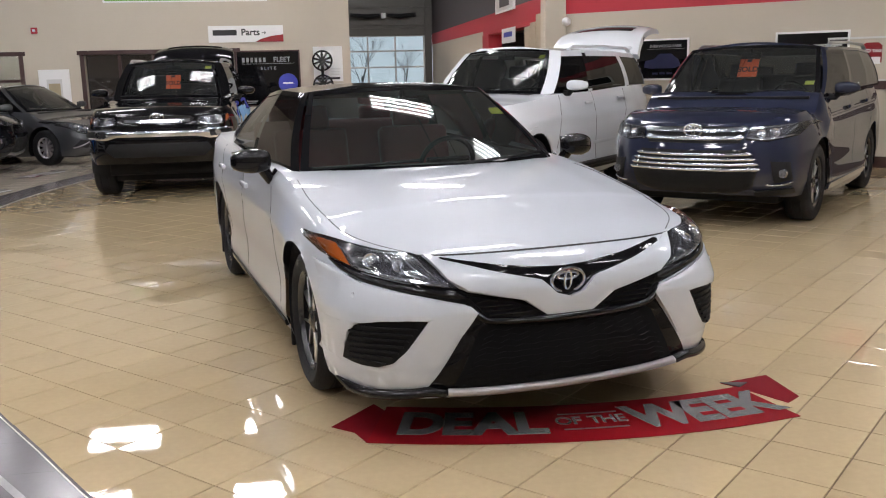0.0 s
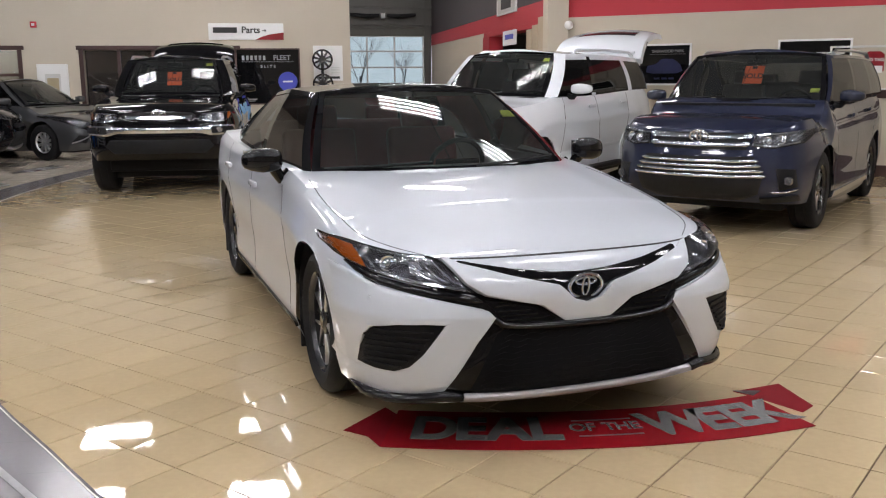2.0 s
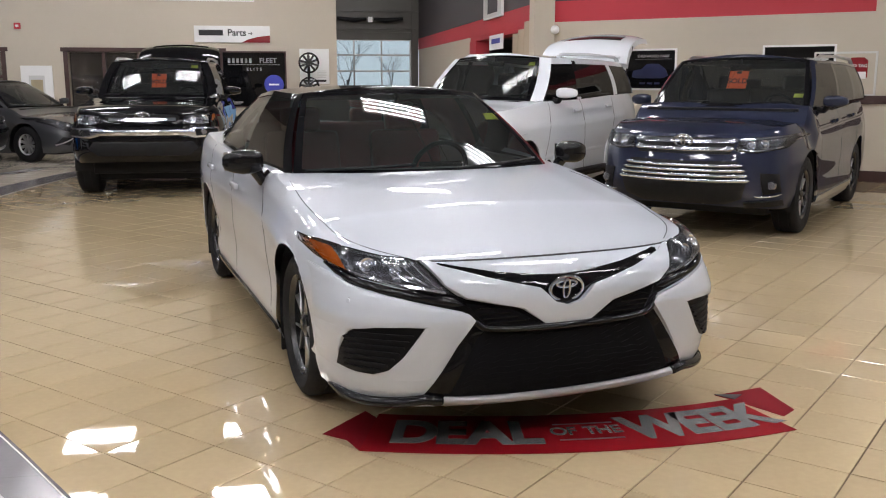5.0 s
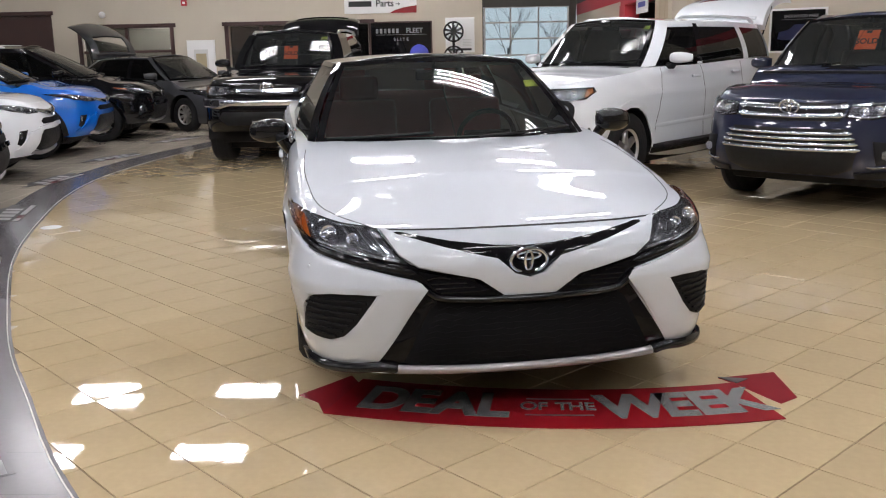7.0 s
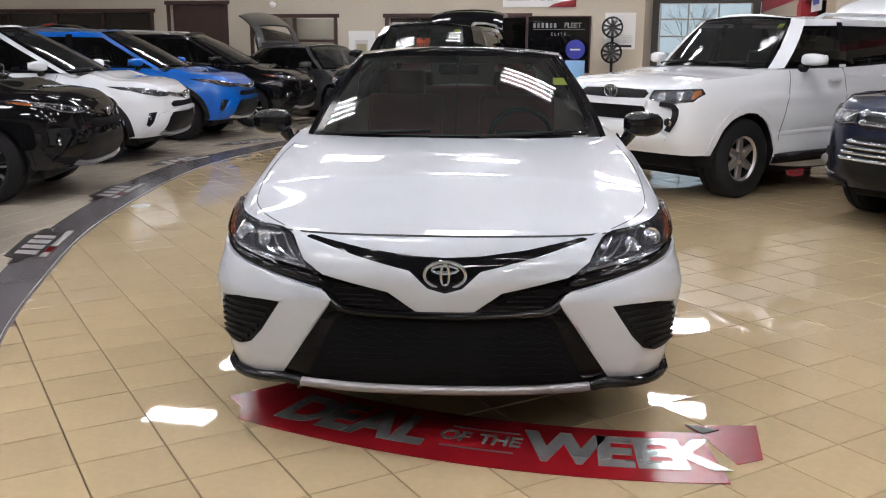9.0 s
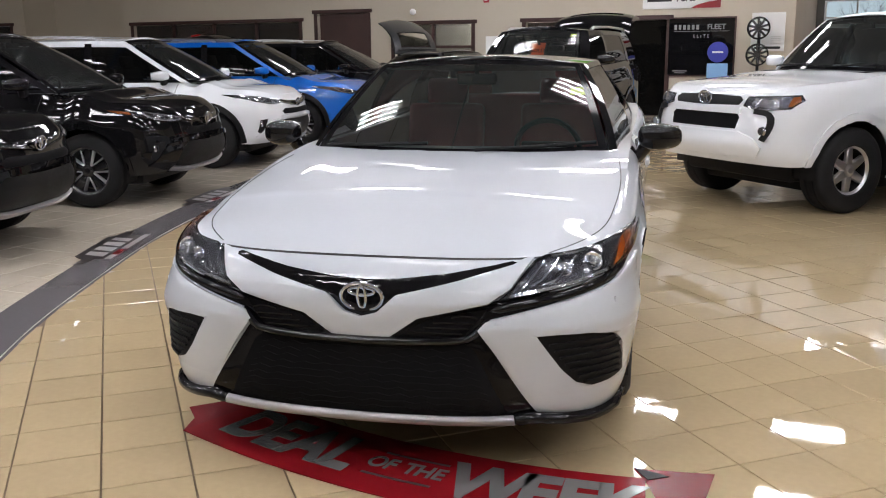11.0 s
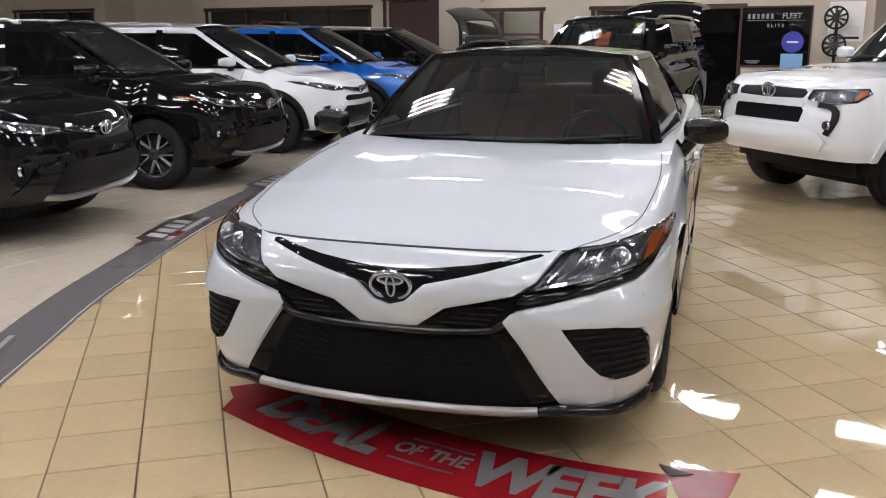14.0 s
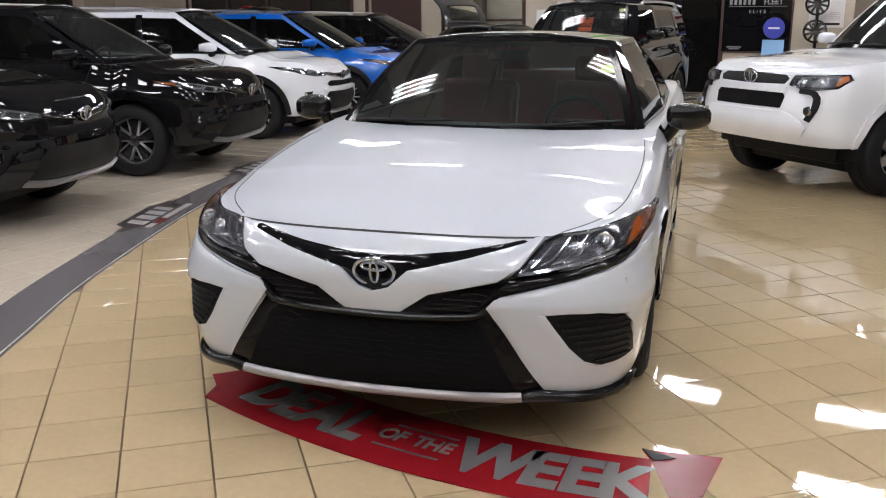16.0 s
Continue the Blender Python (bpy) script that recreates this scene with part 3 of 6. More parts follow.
def headlamp(tree, car, outline, amber, lens_at, out=0.006, bars=(), rim=0.010, fine=0.025):
    """A black bezel, a dark tray with lenses and light guides in it, an amber marker and a clear cover."""
    for s in (1, -1):
        o = [(s * x, z) for x, z in outline]
        h = part("headlamp", skin(tree, o, out, 0.02, fine=fine), GLOSS, car, "clear headlamp with a black bezel")
        part("lamp_tray", skin(tree, inset(o, rim), out + 0.004, 0.004, fine=fine), LAMPDARK, h)
        for lx, lz, r in lens_at:
            p = on_front(tree, s * lx, lz, out + 0.005)
            way = (on_front(tree, s * lx, lz, 0.1) - on_front(tree, s * lx, lz, 0)).normalized()
            way = (way + Vector((0, -0.7, 0))).normalized()
            tip = Vector((1, 0, 0)).rotation_difference(way).to_matrix().to_4x4()
            part("lamp_bowl", moved(lathe([(0.0005, 0.010), (r * 0.45, 0.008), (r * 0.68, 0.002), (r * 0.70, 0.0), (r * 0.8, 0.001), (r, 0.007), (r * 1.1, 0.006), (r * 1.12, -0.004)], 24), pose(*p) @ tip), LAMPIN, h)
        for line, wd in bars:
            part("light_bar", strip(tree, [(s * x, z) for x, z in line], wd, out + 0.009, "front", 1, 0.008), LAMPIN, h)
        if amber:
            part("side_marker", skin(tree, [(s * x, z) for x, z in amber], out + 0.008, 0.008, fine=fine), AMBER, h)
        ln = part("lamp_cover", skin(tree, inset(o, 0.003), out + 0.016, 0.016, fine=fine), LENS, h)
        ln.visible_shadow = False


def tailgate(car, sp, lift, pane_mat=None, deep=0.075):
    """The rear door, swung up on its hinge: a thick curved frame round its window."""
    w = sp["gate_w"]
    hy, hz = sp["gate_at"]
    m = pose(0, hy, hz, lift)
    curve = smooth_table([(0, 0), (0.10, 0.03), (0.50, -0.01), (0.60, -0.06), (0.95, -0.30), (1.06, -0.40)])
    nu, nq = 18, 14

    def spot(i, k, deep):
        u, q = 1.06 * i / nu, -1 + 2 * k / nq
        edge = 0.02 * (i in (0, nu) or k in (0, nq))
        return m @ Vector((q * w * (1 - 0.10 * u), u * (1 - 0.06 * q * q), curve(u) - 0.04 * q * q - deep + (edge if deep else -edge)))

    def pane(i, k):
        return sp.get("pane_rows", (2, 9))[0] <= i < sp.get("pane_rows", (2, 9))[1] and 2 <= k < nq - 2

    def sheet(cells, deep, rims=None):
        bm = bmesh.new()
        vs = {}

        def at(i, k, d):
            if (i, k, d) not in vs:
                vs[i, k, d] = bm.verts.new(spot(i, k, d))
            return vs[i, k, d]
        for i, k in cells:
            bm.faces.new([at(*c, deep) for c in ((i, k), (i + 1, k), (i + 1, k + 1), (i, k + 1))])
            if rims is not None:
                for (di, dk), e in (((-1, 0), ((i, k), (i, k + 1))), ((1, 0), ((i + 1, k), (i + 1, k + 1))), ((0, -1), ((i, k), (i + 1, k))), ((0, 1), ((i, k + 1), (i + 1, k + 1)))):
                    if (i + di, k + dk) not in cells:
                        bm.faces.new([at(*e[0], deep), at(*e[1], deep), at(*e[1], rims), at(*e[0], rims)])
        return bm
    every = {(i, k) for i in range(nu) for k in range(nq)}
    glazed = {c for c in every if pane(*c)}
    g = part("tailgate", sheet(every - glazed, 0.0, 0.045), sp["paint"], car, "open tailgate swung up")
    part("tailgate_trim", sheet(every - glazed, deep, 0.045), sp["paint"] if deep > 0.08 else PLASTIC, g)
    part("tailgate_window", sheet(glazed, 0.02), pane_mat or SIDEGLASS, g)
    bar = [spot(nu - 6, k, deep + 0.007) for k in (3, 5, 7, 9, 11)]
    part("pull_handle", tube(bar, 0.014, 8), PLASTIC, g)
    part("spoiler", tube([spot(1, k, -0.02) for k in (1, 4, 7, 10, 13)], 0.022, 8), sp["paint"], g)
    for s in (1, -1):
        if sp.get("gate_lamps"):
            part("tail_lamp", moved(box(0.10, 0.16, 0.03, 0, 0, 0, 0.01), pose(*spot(11, 2 if s < 0 else nq - 2, -0.004), lift - 30)), REDLENS, g)
        part("gas_strut", tube([(s * w * 0.9, hy + 0.02, hz - 0.45), spot(7, 0 if s < 0 else nq, 0.08)], 0.011), PLASTIC, g)


def car_base(sp, name, m, label, group=""):
    car = root(name, m, label, "car", group)
    bm = shell(sp)
    tree = (BVHTree.FromBMesh(bm), Front(sp))
    part("body", bm, sp["paint"], car)
    cabin(sp, car)
    hw, wb, ra = sp["hw"], sp["wb"], sp["arch"]
    yf, yr = sp["plan"][0][1], sp["plan"][-1][1]
    part("underbody", box(hw * 1.45, yr - yf - 0.3 - sp.get("belly", 0.45), 0.16, 0, (yf + yr) / 2 + sp.get("belly", 0.45) / 2 - 0.15, sp["clear"] + 0.06, 0.03), PLASTIC, car)
    for y in (0, wb):
        for s in (1, -1):
            well = lathe([(0.01, hw * 0.5), (ra + 0.004, hw * 0.5), (ra + 0.004, hw * 0.965)], 48)
            moved(well, pose(0, y, sp["tyre"]))
            bmesh.ops.bisect_plane(well, geom=well.verts[:] + well.edges[:] + well.faces[:], plane_co=(0, 0, sp["clear"] + 0.02), plane_no=(0, 0, -1), clear_outer=True)
            part("wheel_well", moved(well, Matrix.Diagonal((s, 1, 1, 1))), PLASTIC, car)
            wheel(sp, car, s * (hw - sp.get("tyre_width", 0.235) / 2 - sp.get("tuck", 0.035)), y, s)
            if sp.get("mud_flap"):
                part("mud_flap", box(0.20, 0.02, 0.26, s * (hw - 0.13), y + ra - 0.01, sp["clear"] + 0.05, 0.008), PLASTIC, car)
            if "flare" in sp:
                fm, fw = sp["flare"]
                line = [(y + (ra + fw / 2 - 0.004) * math.cos(a), sp["tyre"] + (ra + fw / 2 - 0.004) * math.sin(a)) for a in np.linspace(-0.12, math.pi + 0.12, 26)]
                line = [p for p in line if p[1] > sp["clear"] + 0.03]
                part("arch_moulding", strip(tree, line, fw, 0.014, "side", s, 0.02), fm, car)
    for s in (1, -1):
        for line in sp["gaps"]:
            part("door_gap", strip(tree, line, 0.007, 0.0012, "side", s, 0.003), INK, car)
        for y, z in sp["handles"]:
            p = on_side(tree, y, z, 0.028, s)
            part("door_handle", box(0.026, 0.20, 0.034, p.x, p.y, p.z, 0.012, 3), sp.get("handle_mat", sp["paint"]), car)
        if "sill" in sp:
            part("sill", strip(tree, sp["sill"][0], sp["sill"][1], 0.016, "side", s, 0.03), sp["sill"][2], car)
        mx, my, mz, mw, mh = sp["mirror"]
        hs = bmesh.new()
        bmesh.ops.create_uvsphere(hs, u_segments=32, v_segments=20, radius=1)
        for v in hs.verts:
            q = [math.copysign(abs(w) ** 0.62, w) for w in v.co]
            q[2] *= 1 - 0.26 * max(0, q[0]) - 0.16 * max(0, -q[2]) * (1 - q[0]) * 0.5
            v.co = (q[0] * mw / 2, (q[1] * 0.085 if q[1] < 0 else q[1] * 0.055) * (1 - 0.25 * max(0, q[0])) + 0.035 * max(0, q[0]), q[2] * mh / 2)
        mm = Matrix.Diagonal((s, 1, 1, 1)) @ pose(mx, my, mz, 0, 0, 8)
        mr = part("wing_mirror", moved(hs, mm), sp.get("mirror_mat", sp["paint"]), car)
        part("mirror_foot", tube([(s * (mx - mw * 0.30), my + 0.01, mz - mh * 0.30), (s * (mx - mw * 0.48), my + 0.03, mz - mh * 0.75), (s * sp["mirror_root"][0], sp["mirror_root"][1], sp["mirror_root"][2])], [0.035, 0.032, 0.04], 10), sp.get("mirror_mat", PLASTIC), mr)
        part("mirror_glass", moved(box(mw * 0.82, 0.006, mh * 0.74, 0, 0, 0, 0.002), Matrix.Diagonal((s, 1, 1, 1)) @ pose(mx, my + 0.066, mz, 0, 0, 8)), CHROME, mr)
    # inside
    sm = sp.get("seat_mat", DARKSEAT)
    cw = sp["belt"][1][0]
    by, bz = sp["belt"][0][1], sp["belt"][0][2]
    part("cabin_floor", box(hw * 1.6, sp["deck"] - by - 0.1, 0.04, 0, (by + sp["deck"]) / 2 + 0.1, sp["clear"] + 0.14, 0.01), DARKSEAT, car)
    part("dashboard", box(cw * 1.86, 0.62, 0.20, 0, by + 0.52, bz - 0.135, 0.06, 3), DASH, car)
    for x in (-0.37, 0.37):
        seat(car, x, by + 1.25, bz - 0.47, sm)
    part("rear_bench", box(1.24, 0.5, 0.18, 0, by + 2.1, bz - 0.45, 0.05, 3), sm, car)
    part("rear_backrest", moved(box(1.24, 0.14, 0.62, 0, 0, 0.31, 0.05, 3), pose(0, by + 2.32, bz - 0.42, -18)), sm, car)
    for x in (-0.36, 0.36):
        part("rear_headrest", box(0.26, 0.09, 0.16, x, by + 2.54, bz + 0.20, 0.035, 3), sm, car)
    st = part("steering_wheel", moved(torus(0.18, 0.18, 0.016, 28, 8), pose(0.37, by + 0.93, bz - 0.06, 22)), PLASTIC, car)
    part("steering_hub", moved(box(0.30, 0.03, 0.09, 0, 0, 0, 0.012), pose(0.37, by + 0.92, bz - 0.06, 22)), PLASTIC, st)
    rt = sp["roofline"][0]
    rv = part("rear_view_mirror", box(0.22, 0.035, 0.06, 0, rt[1] - 0.02, rt[2] - 0.105, 0.018, 3), PLASTIC, car)
    part("mirror_stem", tube([(0, rt[1] - 0.02, rt[2] - 0.09), (0, rt[1] - 0.03, rt[2] - 0.02)], 0.012, 8), PLASTIC, rv)
    part("cowl", box(cw * 1.9, 0.16, 0.03, 0, by + 0.05, bz - 0.03, 0.01), PLASTIC, car)
    for s in (-1, 1):
        line = []
        for q in (0.0, 0.5, 1.0):
            wx = 0.40 * s - 0.28 + 0.56 * q
            line.append((wx, by + (sp["belt"][1][1] - by) * min(abs(wx) / sp["belt"][1][0], 1) ** 2.3 + 0.012 + 0.03 * q, bz + 0.026 + 0.026 * q))
        part("wiper", tube(line, 0.009, 6), PLASTIC, car)
    return car, tree

# ---- the hall: an oblique frame whose axes follow the building ----
TURN = -10.0
BUILD = pose(0, 0, 0, 0, 0, TURN)


def hall(s, r, z=0.0, rz=0.0):
    """A pose at (s along the back wall, r towards it) of the building."""
    return BUILD @ pose(s, r, z, 0, 0, rz)


def wall_piece(name, s0, s1, r0, r1, z0, z1, material, bevel=0.0):
    bm = box(s1 - s0, r1 - r0, z1 - z0, (s0 + s1) / 2, (r0 + r1) / 2, (z0 + z1) / 2, bevel)
    ob = link_mesh(name, bm, material)
    ob.matrix_basis = BUILD
    return tagged(ob, kind="structure")


BACK = 16.85         # the back wall's face
CEILING = 5.4
WEST, EAST, SOUTH = -26.0, 13.0, -14.0
COLUMN_S, COLUMN_R = 3.52, 11.15

# ground slab under everything
bm = bmesh.new()
bmesh.ops.create_grid(bm, x_segments=2, y_segments=2, size=30, matrix=Matrix.Translation((-4, 4, -0.012)))
tagged(link_mesh("ground", bm, GROUT), kind="structure")
part_ceiling = box(EAST - WEST + 6, 46, 0.3, (WEST + EAST) / 2, 6, CEILING + 0.16)
ceiling = link_mesh("ceiling", part_ceiling, CEIL)
ceiling.matrix_basis = BUILD
tagged(ceiling, kind="structure")
# back wall with its recess towards the west and the door bay towards the east
def wall_with_openings(name, s0, s1, holes):
    """One long wall with openings cut right through."""
    bm = bmesh.new()
    x = s0
    for a, b, z0, z1 in holes:
        bm = join(bm, box(a - x, 0.3, CEILING, (a + x) / 2, BACK + 0.15, CEILING / 2))
        bm = join(bm, box(b - a, 0.3, CEILING - z1, (a + b) / 2, BACK + 0.15, (CEILING + z1) / 2))
        if z0 > 0.01:
            bm = join(bm, box(b - a, 0.3, z0, (a + b) / 2, BACK + 0.15, z0 / 2))
        x = b
    bm = join(bm, box(s1 - x, 0.3, CEILING, (s1 + x) / 2, BACK + 0.15, CEILING / 2))
    ob = link_mesh(name, bm, WALL)
    ob.matrix_basis = BUILD
    return tagged(ob, kind="structure")


wall_with_openings("wall_north", -17.5, -2.87 + 3.22, [(-17.1, -11.6, 0.75, 2.22), (-11.05, -9.60, 0.0, 2.40), (-8.85, -6.80, 0.80, 2.08), (-5.45, -3.25, 0.75, 2.08), (-3.12, -2.24, 0.0, 2.08)])
wall_piece("wall_north_recess", -21.3, -17.5, BACK + 1.2, BACK + 1.5, 0, CEILING, WALL)
wall_piece("wall_recess_west", -21.5, -21.3, BACK + 0.3, BACK + 1.5, 0, CEILING, WALL)
wall_piece("wall_recess_side", -17.5, -17.3, BACK + 0.3, BACK + 1.2, 0, CEILING, WALL)
wall_with_openings("wall_north_far", WEST, -21.3, [(-25.5, -21.9, 0.75, 2.30)])
wall_piece("wall_west", WEST - 0.3, WEST, SOUTH, BACK + 0.3, 0, CEILING, WALL)
wall_piece("wall_south", WEST, EAST, SOUTH - 0.3, SOUTH, 0, CEILING, WALL)
wall_piece("wall_east", EAST, EAST + 0.3, SOUTH, 12, 0, CEILING, WALL)
BAY_W, BAY_E, BAY_R = -2.87 + 3.22, COLUMN_S, 25.6
wall_piece("wall_bay_west", BAY_W - 0.3, BAY_W, BACK + 0.3, BAY_R, 0, CEILING, WALL)

# side wall of the bay: charcoal above, red band, beige below, with a red doorway
wall_piece("wall_bay_east_low", BAY_E, BAY_E + 0.3, 17.2, BAY_R, 0, 2.46, WALL)
wall_piece("wall_bay_east_front", BAY_E, BAY_E + 0.3, COLUMN_R, 11.5, 0, 2.46, WALL)
wall_piece("wall_doorway_head", BAY_E, BAY_E + 0.3, 11.5, 17.2, 2.36, 2.46, REDWALL)
wall_piece("wall_doorway_back", BAY_E + 1.5, BAY_E + 1.6, 11.3, 18.2, 0, 2.46, DARKWALL)
wall_piece("wall_doorway_lid", BAY_E + 0.3, BAY_E + 1.6, 11.3, 18.2, 2.46, 2.56, DARKWALL)
wall_piece("wall_doorway_end", BAY_E + 0.3, BAY_E + 1.5, 18.1, 18.2, 0, 2.46, DARKWALL)
wall_piece("trim_doorway", BAY_E - 0.02, BAY_E + 0.3, 16.5, 17.2, 0, 2.36, REDWALL)
wall_piece("wall_red_band", BAY_E - 0.006, BAY_E + 0.3, COLUMN_R, BAY_R, 2.46, 2.80, REDWALL)
wall_piece("wall_bay_east_high", BAY_E, BAY_E + 0.3, COLUMN_R, BAY_R, 2.80, CEILING, DARKWALL)
wall_piece("column", COLUMN_S - 0.22, COLUMN_S + 0.14, COLUMN_R - 0.30, COLUMN_R, 0, CEILING, WALL)

# the slanted wall behind the white and the navy car
SLANT = pose(5.47, 10.21, 0, 0, 0, -50)


def slant_piece(name, s0, s1, z0, z1, material, deep=0.3, proud=0.0):
    bm = box(s1 - s0, deep, z1 - z0, (s0 + s1) / 2, deep / 2 - proud, (z0 + z1) / 2)
    ob = link_mesh(name, bm, material)
    ob.matrix_basis = SLANT
    return tagged(ob, kind="structure")


slant_piece("wall_east_slant", 0.0, 12, 0, 2.44, WALL)
slant_piece("wall_slant_band", 0.0, 5.05, 2.44, 2.78, REDWALL)
slant_piece("wall_slant_high", 0.0, 5.05, 2.78, CEILING, DARKWALL)
slant_piece("wall_slant_south", 5.05, 12, 2.44, CEILING, WALL)
slant_piece("trim_wainscot_rail", 3.6, 12, 1.13, 1.25, WOOD, 0.06, 0.05)
slant_piece("baseboard", 0.3, 12, 0.0, 0.16, WOOD, 0.03, 0.022)

# ---- cars' figures ----


def suv(hw, fo, wb, ro, tyre, clear, hood, cowl, belt, roof, roof_y, lean, paint, chin, cpil=-0.13, apil=0.0, round=1.0, broad=0.90, **more):
    """The figures of a tall car; hood: heights at nose, axle and cowl; roof_y: the roof's front and rear ends."""
    L = wb + ro
    r0, r1 = roof_y
    bw, tw = hw * broad, hw * lean
    b1 = belt + 0.05
    sp = dict(hw=hw, wb=wb, tyre=tyre, clear=clear, paint=paint, cowl=cowl + 0.08, deck=L - 0.12, arch=tyre + 0.06,
              plan=[(0, -fo), (0.38 * hw, -fo + 0.012 * round), (0.62 * hw, -fo + 0.05 * round), (0.80 * hw, -fo + 0.13 * round), (0.91 * hw, -fo + 0.28 * (0.6 + 0.4 * round)), (0.965 * hw, -fo + 0.5 * (0.8 + 0.2 * round)), (0.99 * hw, -0.1), (hw, 0.4), (hw, wb - 0.2), (0.985 * hw, wb + 0.35), (0.95 * hw, L - 0.35), (0.86 * hw, L - 0.12), (0.6 * hw, L - 0.03), (0, L)],
              ztop=[(-fo, hood[0] - 0.05), (-fo + 0.15, hood[0]), (-0.25, (hood[0] * 0.35 + hood[1] * 0.65)), (0.15, hood[1]), (cowl, hood[2] - 0.03), (cowl + 0.3, belt - 0.01), (1.6, belt), (wb, b1 - 0.01), (L, b1)],
              zbot=[(-fo, chin + 0.02), (-fo + 0.25, chin), (-0.30, chin), (0.42, clear), (wb, clear), (L, clear + 0.12)],
              crown=[(-fo, 0.01), (-fo + 0.2, 0.022), (-0.2, 0.032), (cowl, 0.025), (L, 0.01)],
              prof=[(0, 0.955), (0.12, 0.985), (0.4, 0.995), (0.6, 0.99), (0.75, 0.972), (0.86, 0.95), (0.94, 0.925), (1, 0.89)], line=0.012, haunch=0.022,
              front=[(0, 0.11), (0.12, 0.045), (0.3, 0.0), (0.45, 0.005), (0.7, 0.03), (0.88, 0.07), (1, 0.15)],
              rear=[(0, -0.02), (0.4, 0.0), (0.8, -0.04), (1, -0.10)],
              belt=[(0, cowl, hood[2] + 0.005), (bw - 0.10 - apil, cowl + 0.22 - 0.5 * apil, belt - 0.01), (bw - 0.055, cowl + 0.285, belt), (bw - 0.005, 1.58, belt + 0.005), (bw - 0.005, 1.70, belt + 0.005), (bw - 0.01, wb + cpil, b1 - 0.01), (bw - 0.01, wb + cpil + 0.13, b1), (bw - 0.03, L - 0.32, b1 + 0.01), (bw - 0.08, L - 0.14, b1), (0, L - 0.10, b1)],
              roofline=[(0, r0, roof), (tw - 0.10 - 0.8 * apil, r0 + 0.07 - 0.3 * apil, roof - 0.03), (tw - 0.045, r0 + 0.12, roof - 0.04), (tw, 1.66, roof - 0.03), (tw, 1.76, roof - 0.03), (tw, wb + cpil - 0.10, roof - 0.035), (tw, wb + cpil + 0.02, roof - 0.04), (tw - 0.02, r1 - 0.25, roof - 0.06), (tw - 0.08, r1 - 0.06, roof - 0.06), (0, r1, roof - 0.045)],
              kinds=["windscreen", "pillar", "window", "pillar", "window", "pillar", "window", "pillar", "backlight"],
              roof_crown=0.045, dark_pillars=(3, 5), front_glass=CLEAR, side_glass=TINT, gate_w=tw - 0.02, gate_at=(r1 - 0.03, roof - 0.02),
              gaps=[[(0.50, clear + 0.06), (0.52, 0.6), (cowl + 0.30, belt - 0.02)], [(1.60, clear + 0.06), (1.62, 0.7), (1.64, belt)], [(wb - 0.42, clear + 0.30), (wb - 0.30, 0.75), (wb - 0.12, b1 - 0.01)]],
              handles=[(1.42, belt - 0.13), (2.42, belt - 0.10)],
              mirror=(hw + 0.065, cowl + 0.46, belt + 0.085, 0.24, 0.125), mirror_root=(hw * 0.88, cowl + 0.48, belt + 0.0))
    sp.update(more)
    return sp


def rails(car, sp, m):
    tw = sp["roofline"][3][0]
    r0, r1, z = sp["roofline"][0][1] + 0.35, sp["roofline"][-1][1] - 0.25, sp["roofline"][0][2]
    for s in (1, -1):
        x = s * (tw - 0.06)
        part("roof_rail", tube([(x, r0, z - 0.03), (x, r0 + 0.12, z + 0.012), (x, (r0 + r1) / 2, z + 0.03), (x, r1 - 0.12, z + 0.012), (x, r1, z - 0.04)], [0.026, 0.02, 0.017, 0.02, 0.026], 8), m, car)


def sold_card(car, x, y, z, tilt):
    m = pose(x, y, z, tilt)
    card = link_mesh("price_card", box(0.20, 0.004, 0.22), ORANGE, None)
    tagged(card, "bright orange card with the word sold in the windscreen", "sign")
    card.data.transform(Matrix.Identity(4))
    card.matrix_basis = car.matrix_basis @ m
    lettering("word", "SOLD", 0.085, INK, card, pose(0, -0.004, -0.02, 90), depth=0.0008)
    part("notch", box(0.05, 0.002, 0.03, 0, -0.004, 0.09), INK, card)


def windscreen_sticker(car, sp, u, v):
    """A small yellow sticker behind the windscreen, u across from the middle and v up."""
    (bx, by, bz), (tx, ty, tz) = sp["belt"][1], sp["roofline"][1]
    y0, y1 = sp["belt"][0][1], sp["roofline"][0][1]
    x = u * (bx + (tx - bx) * v)
    y = (y0 + (by - y0) * u ** 2.3) * (1 - v) + (y1 + (ty - y1) * u ** 2.3) * v + 0.03
    z = bz + (tz - bz) * v - 0.005
    tilt = math.degrees(math.atan2(y1 - y0, tz - bz))
    st = link_mesh("service_sticker", box(0.09, 0.003, 0.065), YELLOW)
    tagged(st, "small yellow sticker inside the windscreen", "sticker")
    st.matrix_basis = car.matrix_basis @ pose(x, y, z, -tilt)


